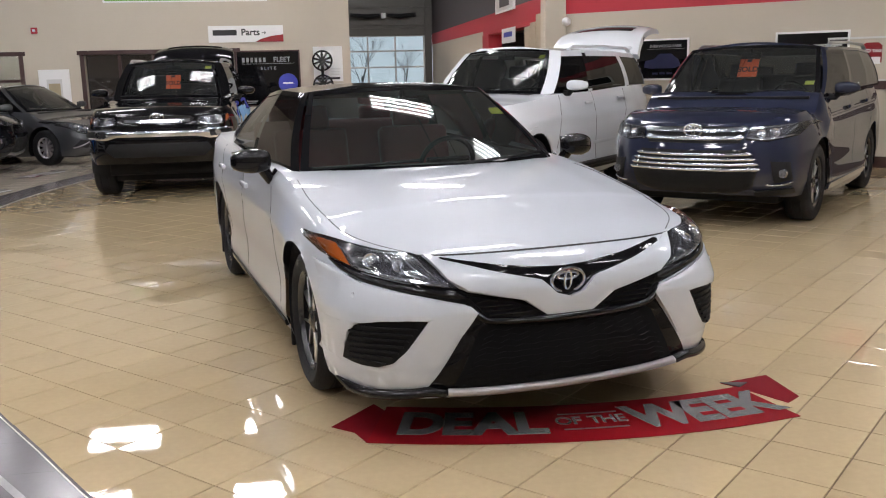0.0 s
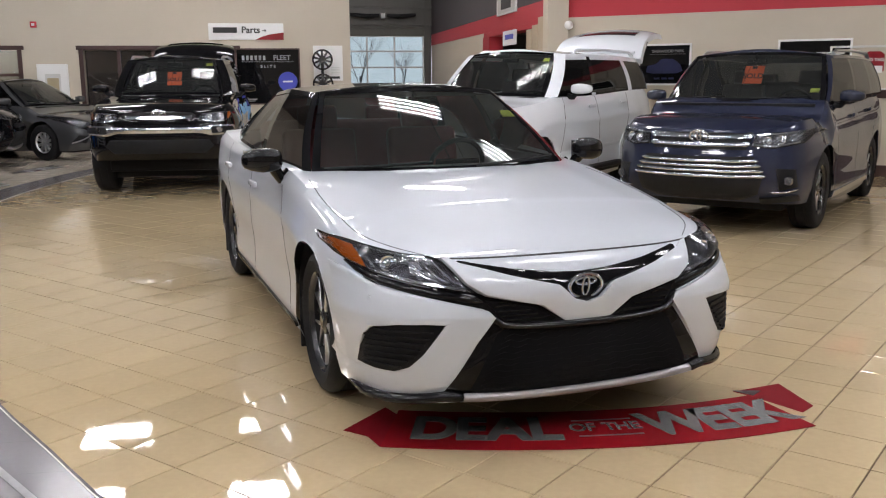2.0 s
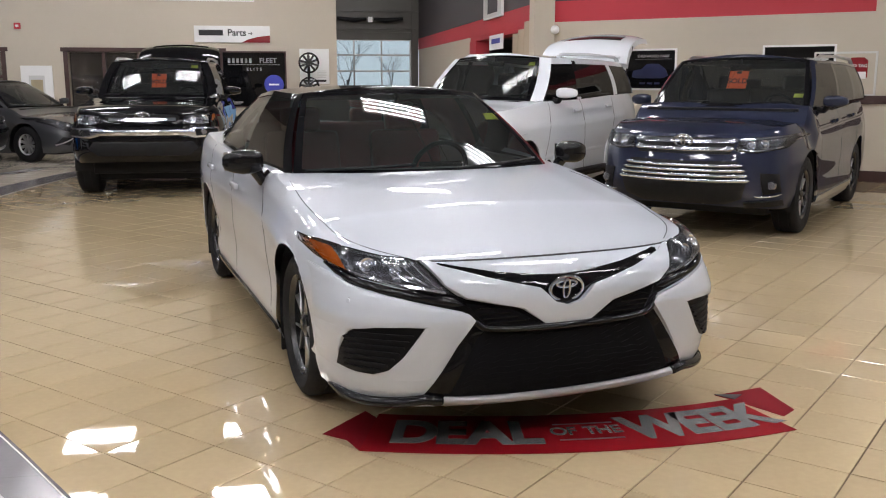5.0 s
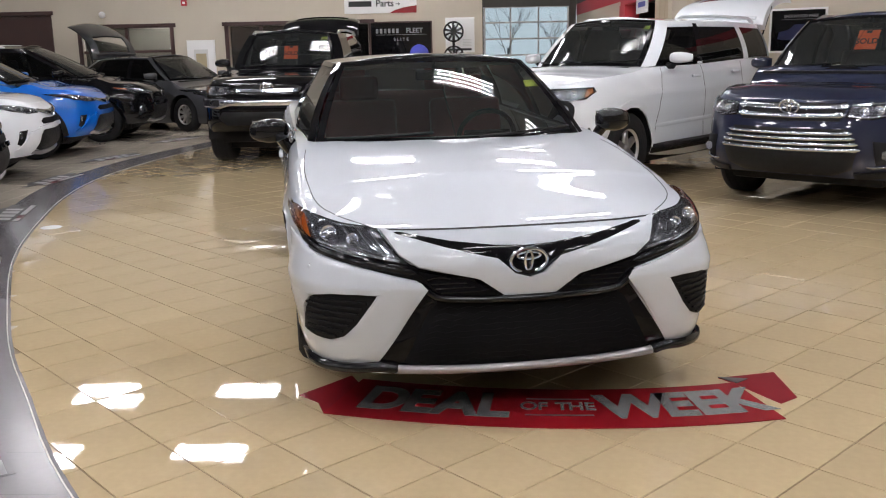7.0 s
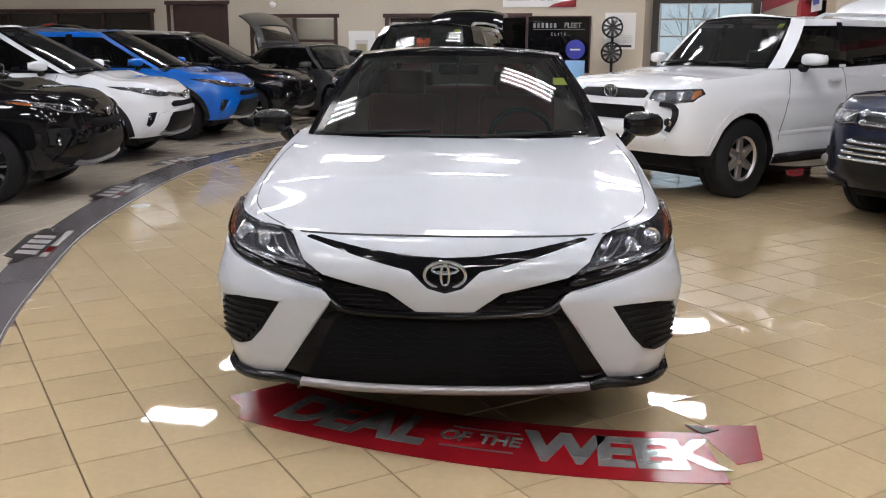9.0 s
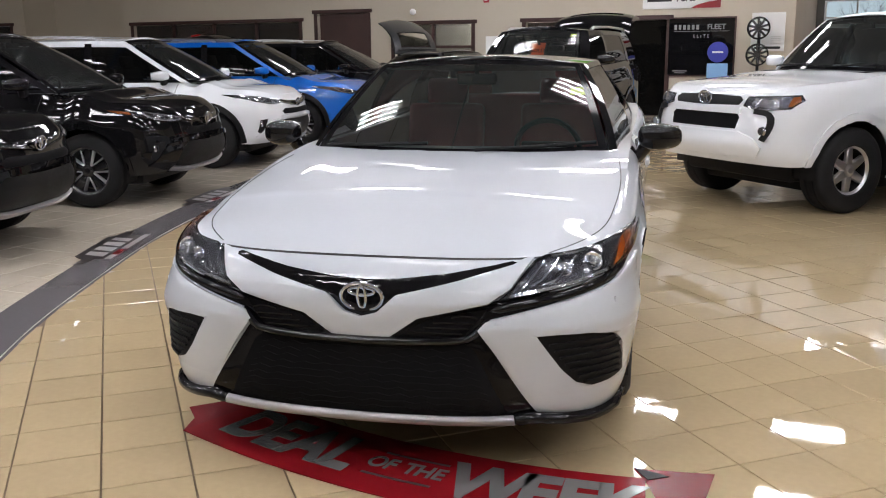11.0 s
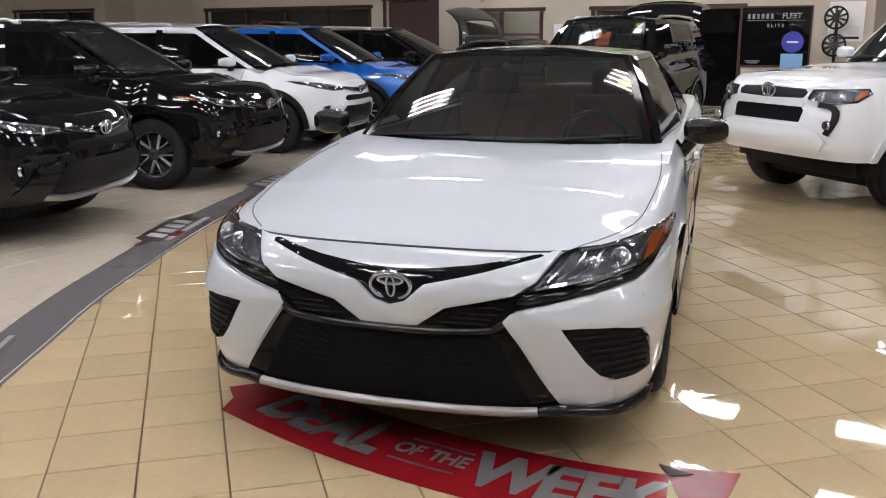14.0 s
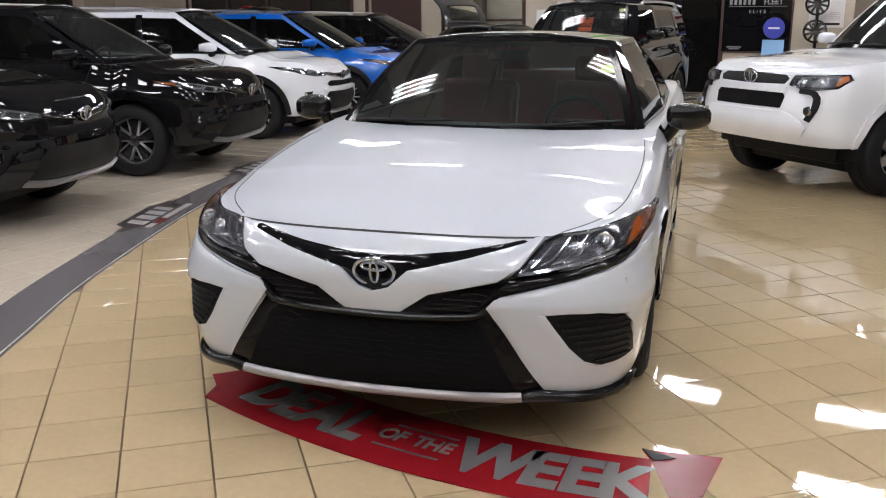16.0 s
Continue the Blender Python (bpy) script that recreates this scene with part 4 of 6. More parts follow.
# ---- the white saloon in the middle ----
SALOON = dict(belly=0.16, haunch=0.020, mud_flap=True, hw=0.92, wb=2.825, tyre=0.335, clear=0.19, paint=PEARL, cowl=0.52, deck=3.36, arch=0.385, rim=0.245, rim_mat=DARKRIM, spoke_mat=ALLOY, spokes=5, twin=0.034, spoke_w=(0.020, 0.012), dark_back=0.075, crease=0.004, phase=12, tyre_width=0.235, tuck=0.03,
             plan=[(0, -0.975), (0.30, -0.968), (0.50, -0.945), (0.65, -0.90), (0.77, -0.825), (0.845, -0.72), (0.883, -0.58), (0.900, -0.42), (0.912, -0.15), (0.92, 0.3), (0.915, 1.2), (0.915, 2.2), (0.92, 2.9), (0.905, 3.35), (0.85, 3.65), (0.72, 3.83), (0.45, 3.90), (0, 3.92)],
             ztop=[(-0.975, 0.758), (-0.90, 0.764), (-0.82, 0.774), (-0.72, 0.788), (-0.42, 0.822), (0.0, 0.885), (0.40, 0.945), (0.7, 0.975), (1.7, 0.985), (2.7, 1.01), (3.3, 1.045), (3.7, 1.04), (3.92, 1.0)],
             zbot=[(-0.975, 0.20), (-0.6, 0.195), (2.9, 0.20), (3.5, 0.24), (3.92, 0.30)],
             crown=[(-0.975, 0.0), (-0.80, 0.012), (-0.35, 0.048), (0.05, 0.052), (0.47, 0.030), (0.9, 0.0), (3.2, 0.03), (3.92, 0.03)],
             prof=[(0, 0.955), (0.08, 0.975), (0.3, 0.995), (0.55, 1.0), (0.74, 0.99), (0.88, 0.972), (0.95, 0.955), (1, 0.915)],
             front=[(0, 0.03), (0.12, 0.0), (0.45, 0.0), (0.62, 0.01), (0.78, 0.035), (0.9, 0.075), (1, 0.145)],
             rear=[(0, -0.05), (0.35, 0.0), (0.75, -0.04), (1, -0.10)],
             belt=[(0, 0.455, 0.965), (0.745, 0.66, 0.972), (0.782, 0.715, 0.976), (0.825, 1.68, 0.985), (0.825, 1.80, 0.985), (0.81, 2.72, 1.015), (0.75, 3.15, 1.045), (0.62, 3.32, 1.05), (0, 3.42, 1.075)],
             roofline=[(0, 1.19, 1.408), (0.545, 1.26, 1.386), (0.572, 1.295, 1.380), (0.615, 1.74, 1.395), (0.615, 1.84, 1.395), (0.585, 2.38, 1.365), (0.55, 2.60, 1.345), (0.47, 2.66, 1.345), (0, 2.72, 1.365)],
             kinds=["windscreen", "pillar", "window", "pillar", "window", "pillar", "pillar", "backlight"],
             roof_crown=0.035, pillar=BLACK, roof_paint=BLACK, front_glass=CLEAR, side_glass=DOORGLASS, dark_pillars=(3,), seat_mat=REDSEAT, mirror_mat=BLACK, bulge=0.025,
             gaps=[[(0.52, 0.24), (0.55, 0.60), (0.78, 0.965)], [(1.66, 0.24), (1.70, 0.7), (1.74, 0.985)], [(2.36, 0.42), (2.52, 0.72), (2.74, 1.0)]],
             handles=[(1.50, 0.83), (2.50, 0.86)], mirror=(0.985, 0.765, 1.035, 0.215, 0.135), mirror_root=(0.835, 0.80, 0.955),
             sill=([(0.42, 0.225), (1.4, 0.225), (2.42, 0.23)], 0.03, GLOSS))
saloon, tree = car_base(SALOON, "saloon_car", pose(-0.006, 0.005, 0, 0, 0, 1.6), "pearl white saloon car with gloss black roof and red seats")
# bonnet shut line, grille mask, nose bar and bumper corners
SLOT = mirror_outline([(0, 0.692), (0.12, 0.697), (0.30, 0.718), (0.495, 0.752), (0.512, 0.748), (0.508, 0.736), (0.33, 0.688), (0.125, 0.640), (0.06, 0.590), (0, 0.575)])
part("grille_slot", skin(tree, SLOT, 0.004, 0.010), GLOSS, saloon)
MASK = mirror_outline([(0, 0.52), (0.10, 0.53), (0.22, 0.585), (0.44, 0.635), (0.52, 0.655), (0.66, 0.667), (0.80, 0.70), (0.875, 0.745), (0.885, 0.725), (0.83, 0.675), (0.64, 0.628), (0.44, 0.580), (0.400, 0.545), (0.46, 0.46), (0.595, 0.258), (0.60, 0.235), (0.3, 0.215), (0, 0.21)])
part("grille_surround", skin(tree, MASK, 0.005, 0.012), PIANO, saloon, "gloss black grille surround")
BAR = mirror_outline([(0, 0.575), (0.06, 0.590), (0.125, 0.641), (0.33, 0.686), (0.50, 0.730), (0.535, 0.748), (0.565, 0.752), (0.50, 0.668), (0.43, 0.625), (0.20, 0.577), (0.145, 0.54), (0.10, 0.510), (0.05, 0.503), (0, 0.503)])
part("nose_bar", skin(tree, BAR, lambda x, z: 0.014 + 0.030 * min(max((z - 0.50) / 0.12, 0), 1) - 0.016 * min(max((z - 0.66) / 0.08, 0), 1), 0.034, fine=0.03), PEARL, saloon)
INSERT = mirror_outline([(0, 0.49), (0.20, 0.492), (0.365, 0.50), (0.40, 0.47), (0.505, 0.262), (0.48, 0.245), (0.25, 0.232), (0, 0.228)])
lower = part("lower_grille", skin(tree, INSERT, 0.007, 0.008), MESHM, saloon)
for z, w0 in ((0.262, 0.46), (0.285, 0.455), (0.308, 0.445), (0.331, 0.435), (0.354, 0.42), (0.377, 0.41), (0.400, 0.40), (0.423, 0.385), (0.446, 0.375), (0.469, 0.36)):
    part("grille_rib", strip(tree, [(-w0 + k * w0 / 10, z + (0.006 if k % 2 else -0.006)) for k in range(21)], 0.005, 0.010, "front", 1, 0.005), MESHM, lower)
UPPER = [(0.16, 0.535), (0.235, 0.574), (0.43, 0.613), (0.405, 0.58), (0.36, 0.53), (0.30, 0.522)]
for o in both(UPPER):
    up = part("upper_mesh", skin(tree, o, 0.009, 0.008), MESHM, saloon)
    sg = 1 if o[0][0] > 0 else -1
    for z, a, b in ((0.535, 0.19, 0.35), (0.552, 0.22, 0.37), (0.569, 0.25, 0.385), (0.586, 0.31, 0.40)):
        part("mesh_rib", strip(tree, [(sg * (a + (b - a) * k / 8), z + (0.004 if k % 2 else -0.004)) for k in range(9)], 0.005, 0.013, "front", 1, 0.006), GLOSS, up)
part("bumper_ridge", roll(tree, [(-0.437, 0.578), (-0.405, 0.545), (-0.36, 0.514), (-0.2, 0.500), (0, 0.497), (0.2, 0.500), (0.36, 0.514), (0.405, 0.545), (0.437, 0.578)], 0.032, 0.006, 0.026), GLOSS, saloon, "gloss black ridge")
for s in (1, -1):
    part("lamp_underline", roll(tree, [(s * 0.44, 0.607), (s * 0.55, 0.629), (s * 0.68, 0.652), (s * 0.80, 0.686), (s * 0.87, 0.726)], 0.030, 0.004, 0.010), GLOSS, saloon)
FOG = [(0.588, 0.527), (0.66, 0.530), (0.75, 0.527), (0.822, 0.510), (0.846, 0.475), (0.860, 0.41), (0.864, 0.342), (0.82, 0.336), (0.77, 0.337), (0.72, 0.358), (0.67, 0.41)]
FANG = [(0.400, 0.545), (0.425, 0.572), (0.50, 0.590), (0.64, 0.622), (0.80, 0.662), (0.87, 0.70), (0.892, 0.70), (0.896, 0.50), (0.896, 0.30), (0.870, 0.245), (0.80, 0.242), (0.66, 0.248), (0.605, 0.262), (0.56, 0.32), (0.47, 0.455)]
for s in (1, -1):
    f = [(s * x, z) for x, z in FOG]
    part("bumper_corner", skin(tree, [(s * x, z) for x, z in FANG], lambda x, z: 0.034 - 0.040 * min(max((0.548 - z) / 0.27, 0), 1) - 0.018 * min(max((z - 0.552) / 0.10, 0), 1), 0.040, [f], fine=0.022), PEARL, saloon)
    part("corner_crease", roll(tree, [(s * 0.425, 0.566), (s * 0.52, 0.560), (s * 0.64, 0.552), (s * 0.76, 0.552), (s * 0.86, 0.548)], 0.040, 0.018, 0.014), PEARL, saloon)
    vent = part("corner_vent", skin(tree, f, 0.009, 0.008, fine=0.03), PLASTIC, saloon, "black slatted corner vent")
    for k in range(7):
        z = 0.360 + 0.023 * k
        a = lerp([(0.34, 0.76), (0.36, 0.735), (0.41, 0.685), (0.527, 0.60)], z) + 0.01
        part("vent_slat", strip(tree, [(s * (a + (0.846 - a) * q / 4), z - 0.004 * (q - 2) * (q - 2) / 4) for q in range(5)], 0.008, 0.019, "front", 1, 0.012), PLASTIC, vent)
    part("lip", roll(tree, [(s * 0.505, 0.230), (s * 0.58, 0.245), (s * 0.66, 0.234), (s * 0.76, 0.224), (s * 0.82, 0.222), (s * 0.862, 0.226)], 0.036, 0.012, 0.024), GLOSS, saloon, "black lip corner")
    p = on_front(tree, s * 0.825, 0.612, 0.0)
    n = (on_front(tree, s * 0.825, 0.612, 0.1) - p).normalized()
    lie = Vector((1, 0, 0)).rotation_difference(n).to_matrix().to_4x4()
    at = on_front(tree, s * 0.825, 0.612, 0.020)
    part("parking_sensor", moved(lathe([(0.0005, 0.004), (0.009, 0.004), (0.0105, 0.002), (0.0105, -0.02)], 16), pose(*at) @ lie), PEARL, saloon)
    part("sensor_gap", moved(lathe([(0.0105, 0.001), (0.0130, 0.001), (0.0130, -0.02)], 16), pose(*at) @ lie), INK, saloon)
part("silver_lip", roll(tree, [(-0.52, 0.238), (-0.25, 0.226), (0, 0.222), (0.25, 0.226), (0.52, 0.238)], 0.030, 0.016, 0.020, taper=False), SILVER, saloon, "satin silver lip")
HEAD = [(0.455, 0.634), (0.50, 0.672), (0.565, 0.748), (0.60, 0.762), (0.70, 0.772), (0.78, 0.788), (0.83, 0.796), (0.868, 0.800), (0.890, 0.792), (0.893, 0.768), (0.878, 0.738), (0.81, 0.705), (0.66, 0.672), (0.55, 0.648)]
headlamp(tree, saloon, HEAD, [(0.838, 0.783), (0.870, 0.790), (0.884, 0.782), (0.884, 0.765), (0.868, 0.740), (0.822, 0.720)], [(0.755, 0.738, 0.030), (0.668, 0.722, 0.022)], 0.006,
         [([(0.50, 0.650), (0.60, 0.668), (0.70, 0.686), (0.80, 0.712)], 0.009), ([(0.535, 0.672), (0.565, 0.70), (0.60, 0.745)], 0.005), ([(0.565, 0.678), (0.61, 0.705), (0.645, 0.752)], 0.005), ([(0.60, 0.682), (0.65, 0.70), (0.70, 0.756)], 0.005), ([(0.62, 0.757), (0.72, 0.767), (0.82, 0.785)], 0.006), ([(0.80, 0.725), (0.815, 0.75), (0.835, 0.775)], 0.008)], 0.009, 0.018)
emblem(tree, saloon, 0, 0.634, 0.073, 0.018)
part("bonnet_gap", strip(tree, [(-0.60, 0.762), (-0.40, 0.757), (0, 0.755), (0.40, 0.757), (0.60, 0.762)], 0.006, 0.001, "front", 1, 0.003), INK, saloon)
for s in (1, -1):
    part("bonnet_side_gap", strip(tree, [(s * 0.61, -0.735), (s * 0.72, -0.60), (s * 0.785, -0.43), (s * 0.815, -0.15), (s * 0.82, 0.15), (s * 0.80, 0.46)], 0.004, 0.0012, "top", 1, 0.003), INK, saloon)
tag = link_mesh("service_sticker", box(0.085, 0.003, 0.062), YELLOW)
tagged(tag, "small yellow sticker inside the windscreen", "sticker")
tag.matrix_basis = saloon.matrix_basis @ pose(0.565, 1.03, 1.245, -56)

# ---- the other cars ----


def off_roader(name, m, paint, label, chrome):
    sp = suv(0.955, 0.93, 2.79, 1.08, 0.385, 0.30, (1.10, 1.18, 1.245), 0.42, 1.235, 1.765, (1.08, 3.68), 0.74, paint, 0.44, cpil=0.02, apil=0.075, head=2, pane_rows=(8, 13), rim=0.225, rim_mat=ALLOY, spoke_mat=ALLOY, spokes=6, spoke_w=(0.075, 0.055), tyre_width=0.265, tuck=0.02,
             sill=([(0.45, 0.36), (1.4, 0.36), (2.3, 0.36)], 0.10, PLASTIC), gate_open=True, dark_pillars=(3,), flare=(paint, 0.07), front=[(0, 0.06), (0.15, 0.01), (0.45, 0.0), (0.7, 0.03), (0.88, 0.05), (1, 0.09)])
    car, tr = car_base(sp, name, m, label)
    tr = (tr[0], Raised(tr[1], 0.05))
    # chassis as one oversized dark box, standing for the shade under the car
    part("chassis_shade", box(1.52, 3.4, 0.26, 0, 1.45, 0.31, 0.03), PLASTIC, car)
    for s in (1, -1):
        part("side_step", roll(tr, [(0.46, 0.385), (1.0, 0.385), (1.7, 0.385), (2.32, 0.385)], 0.06, 0.02, 0.07, "side", s), PLASTIC, car)
        part("sill_line", roll(tr, [(0.50, 0.60), (1.3, 0.615), (2.3, 0.63)], 0.05, 0.0, 0.008, "side", s), paint, car)
    part("grille_slot", skin(tr, mirror_outline([(0, 1.0), (0.40, 0.99), (0.45, 0.96), (0.42, 0.915), (0, 0.905)]), 0.006, 0.012), PLASTIC, car)
    part("lower_grille", skin(tr, mirror_outline([(0, 0.84), (0.42, 0.84), (0.45, 0.81), (0.43, 0.71), (0, 0.71)]), 0.006, 0.012), MESHM, car)
    if chrome:
        part("bumper_bar", skin(tr, mirror_outline([(0, 0.80), (0.5, 0.80), (0.60, 0.825), (0.86, 0.825), (0.885, 0.72), (0.62, 0.705), (0.5, 0.735), (0, 0.735)]), lambda x, z: 0.05 - 0.022 * max(0, (0.775 - z) / 0.05), 0.05), CHROME, car, "wide chrome bumper bar")
        for s in (1, -1):
            part("fog_pocket", skin(tr, [(s * 0.615, 0.805), (s * 0.845, 0.806), (s * 0.862, 0.738), (s * 0.63, 0.725)], 0.054, 0.006), PLASTIC, car)
        part("grille_chrome", strip(tr, [(-0.40, 0.93), (0, 0.925), (0.40, 0.93)], 0.035, 0.02, "front", 1, 0.02), CHROME, car)
        part("lower_intake", skin(tr, mirror_outline([(0, 0.66), (0.6, 0.66), (0.66, 0.58), (0.55, 0.49), (0, 0.49)]), 0.006, 0.012), PLASTIC, car)
    else:
        part("bumper_face", skin(tr, mirror_outline([(0, 0.69), (0.47, 0.69), (0.62, 0.64), (0.70, 0.56), (0.64, 0.475), (0, 0.465)]), lambda x, z: 0.016 + 0.014 * math.exp(-((z - 0.58) / 0.07) ** 2), 0.02), paint, car)
        part("nose_frame", strip(tr, [(-0.46, 0.865), (0, 0.868), (0.46, 0.865)], 0.055, 0.03, "front", 1, 0.03), paint, car)
    for s in (1, -1):
        if not chrome:
            part("fog_surround", strip(tr, [(s * 0.60, 0.865), (s * 0.72, 0.84), (s * 0.745, 0.74), (s * 0.70, 0.62)], 0.045, 0.034, "front", 1, 0.03), PLASTIC, car)
        p = on_front(tr, s * 0.70, 0.70 if not chrome else 0.765, 0.064)
        part("fog_lamp", moved(lathe([(0.0005, 0.0), (0.034, 0.0), (0.042, -0.02)], 20), pose(p.x, p.y, p.z, 0, 0, -90)), CHROME, car)
    headlamp(tr, car, [(0.48, 0.905), (0.50, 0.985), (0.72, 0.995), (0.840, 1.006), (0.862, 0.96), (0.83, 0.89), (0.66, 0.865)], [(0.815, 0.985), (0.838, 0.992), (0.850, 0.955), (0.826, 0.908), (0.812, 0.912)], [(0.60, 0.93, 0.036), (0.735, 0.935, 0.042)], 0.008, [([(0.52, 0.965), (0.66, 0.975), (0.80, 0.985)], 0.010), ([(0.52, 0.905), (0.64, 0.882), (0.78, 0.885)], 0.010)], 0.012)
    emblem(tr, car, 0, 0.955, 0.085, 0.03)
    rails(car, sp, ALLOY if chrome else paint)
    tailgate(car, sp, 42 if not chrome else 38, TINT, 0.13)
    return car, tr, sp


white_suv, _, wsp = off_roader("off_road_car", pose(1.97, 5.60, 0, 0, 0, -51.4), WHITE, "white off-road car with its tailgate open", False)
black_suv, _, bsp = off_roader("off_road_car", pose(-1.13, 8.70, 0, 0, 0, -10), BLACK, "black off-road car with chrome bumper and open tailgate", True)
sold_card(black_suv, 0.0, 0.93, 1.46, -32)
windscreen_sticker(white_suv, wsp, 0.86, 0.86)
windscreen_sticker(black_suv, bsp, 0.86, 0.86)

FAMILY = suv(0.96, 0.97, 2.79, 1.12, 0.375, 0.23, (1.01, 1.10, 1.20), 0.20, 1.17, 1.71, (0.93, 3.62), 0.79, NAVY, 0.30, apil=-0.02, broad=0.93, round=1.3, rim=0.245, rim_mat=DARKRIM, spoke_mat=ALLOY, spokes=5, twin=0.034, spoke_w=(0.026, 0.018), dark_back=0.07, crease=0.010, tyre_width=0.24,
           sill=([(0.42, 0.29), (1.4, 0.29), (2.36, 0.29)], 0.06, CHROME), handle_mat=NAVY)
navy, tr = car_base(FAMILY, "family_suv", pose(4.07, 3.65, 0, 0, 0, -52.8), "dark navy blue family car with chrome grille bars")
part("grille", skin(tr, mirror_outline([(0, 0.945), (0.40, 0.94), (0.48, 0.93), (0.43, 0.80), (0, 0.795)]), 0.006, 0.012), PLASTIC, navy)
part("lower_grille", skin(tr, mirror_outline([(0, 0.73), (0.50, 0.74), (0.60, 0.58), (0.55, 0.40), (0.4, 0.34), (0, 0.33)]), 0.006, 0.012), PLASTIC, navy)
for z, w, h in ((0.905, 0.47, 0.040), (0.835, 0.45, 0.034), (0.690, 0.53, 0.026), (0.645, 0.555, 0.026), (0.600, 0.58, 0.026), (0.555, 0.60, 0.026)):
    part("chrome_bar", roll(tr, [(-w, z + 0.012), (-w * 0.5, z + 0.003), (0, z), (w * 0.5, z + 0.003), (w, z + 0.012)], h, 0.014, 0.008), CHROME, navy)
    for s in (1, -1):
        part("bar_end", roll(tr, [(s * (w - 0.075), z + 0.010), (s * (w - 0.03), z + 0.012), (s * (w + 0.012), z + 0.014)], h * 1.35, 0.014, 0.012), CHROME, navy)
headlamp(tr, navy, [(0.47, 0.83), (0.50, 0.935), (0.70, 0.95), (0.885, 0.98), (0.91, 0.95), (0.86, 0.86), (0.66, 0.815)], None, [(0.60, 0.88, 0.034), (0.70, 0.89, 0.036)], 0.006, [([(0.50, 0.925), (0.68, 0.94), (0.87, 0.968)], 0.012), ([(0.50, 0.845), (0.66, 0.835), (0.83, 0.87)], 0.012), ([(0.78, 0.875), (0.81, 0.91), (0.84, 0.95)], 0.016)])
for s in (1, -1):
    part("fog_bezel", skin(tr, [(s * 0.69, 0.64), (s * 0.83, 0.63), (s * 0.85, 0.47), (s * 0.72, 0.44)], 0.012, 0.016), PLASTIC, navy)
    part("fog_blade", roll(tr, [(s * 0.655, 0.43), (s * 0.70, 0.425), (s * 0.78, 0.43), (s * 0.85, 0.45)], 0.016, 0.010, 0.010), CHROME, navy)
    part("shoulder_line", roll(tr, [(0.35, 0.98), (1.2, 1.0), (2.2, 1.03), (3.3, 1.06)], 0.05, 0.0, 0.010, "side", s), NAVY, navy)
    part("lower_spoiler", strip(tr, [(s * 0.56, 0.345), (s * 0.72, 0.36), (s * 0.85, 0.37)], 0.05, 0.02, "front", 1, 0.02), PLASTIC, navy)
    p = on_front(tr, s * 0.77, 0.53, 0.03)
    part("fog_lamp", moved(lathe([(0.0005, 0.0), (0.036, 0.0), (0.044, -0.02)], 20), pose(p.x, p.y, p.z, 0, 0, -90)), CHROME, navy)
emblem(tr, navy, 0, 0.89, 0.085, 0.04)
rails(navy, FAMILY, ALLOY)
sold_card(navy, 0.02, 0.73, 1.47, -34)
windscreen_sticker(navy, FAMILY, 0.88, 0.30)


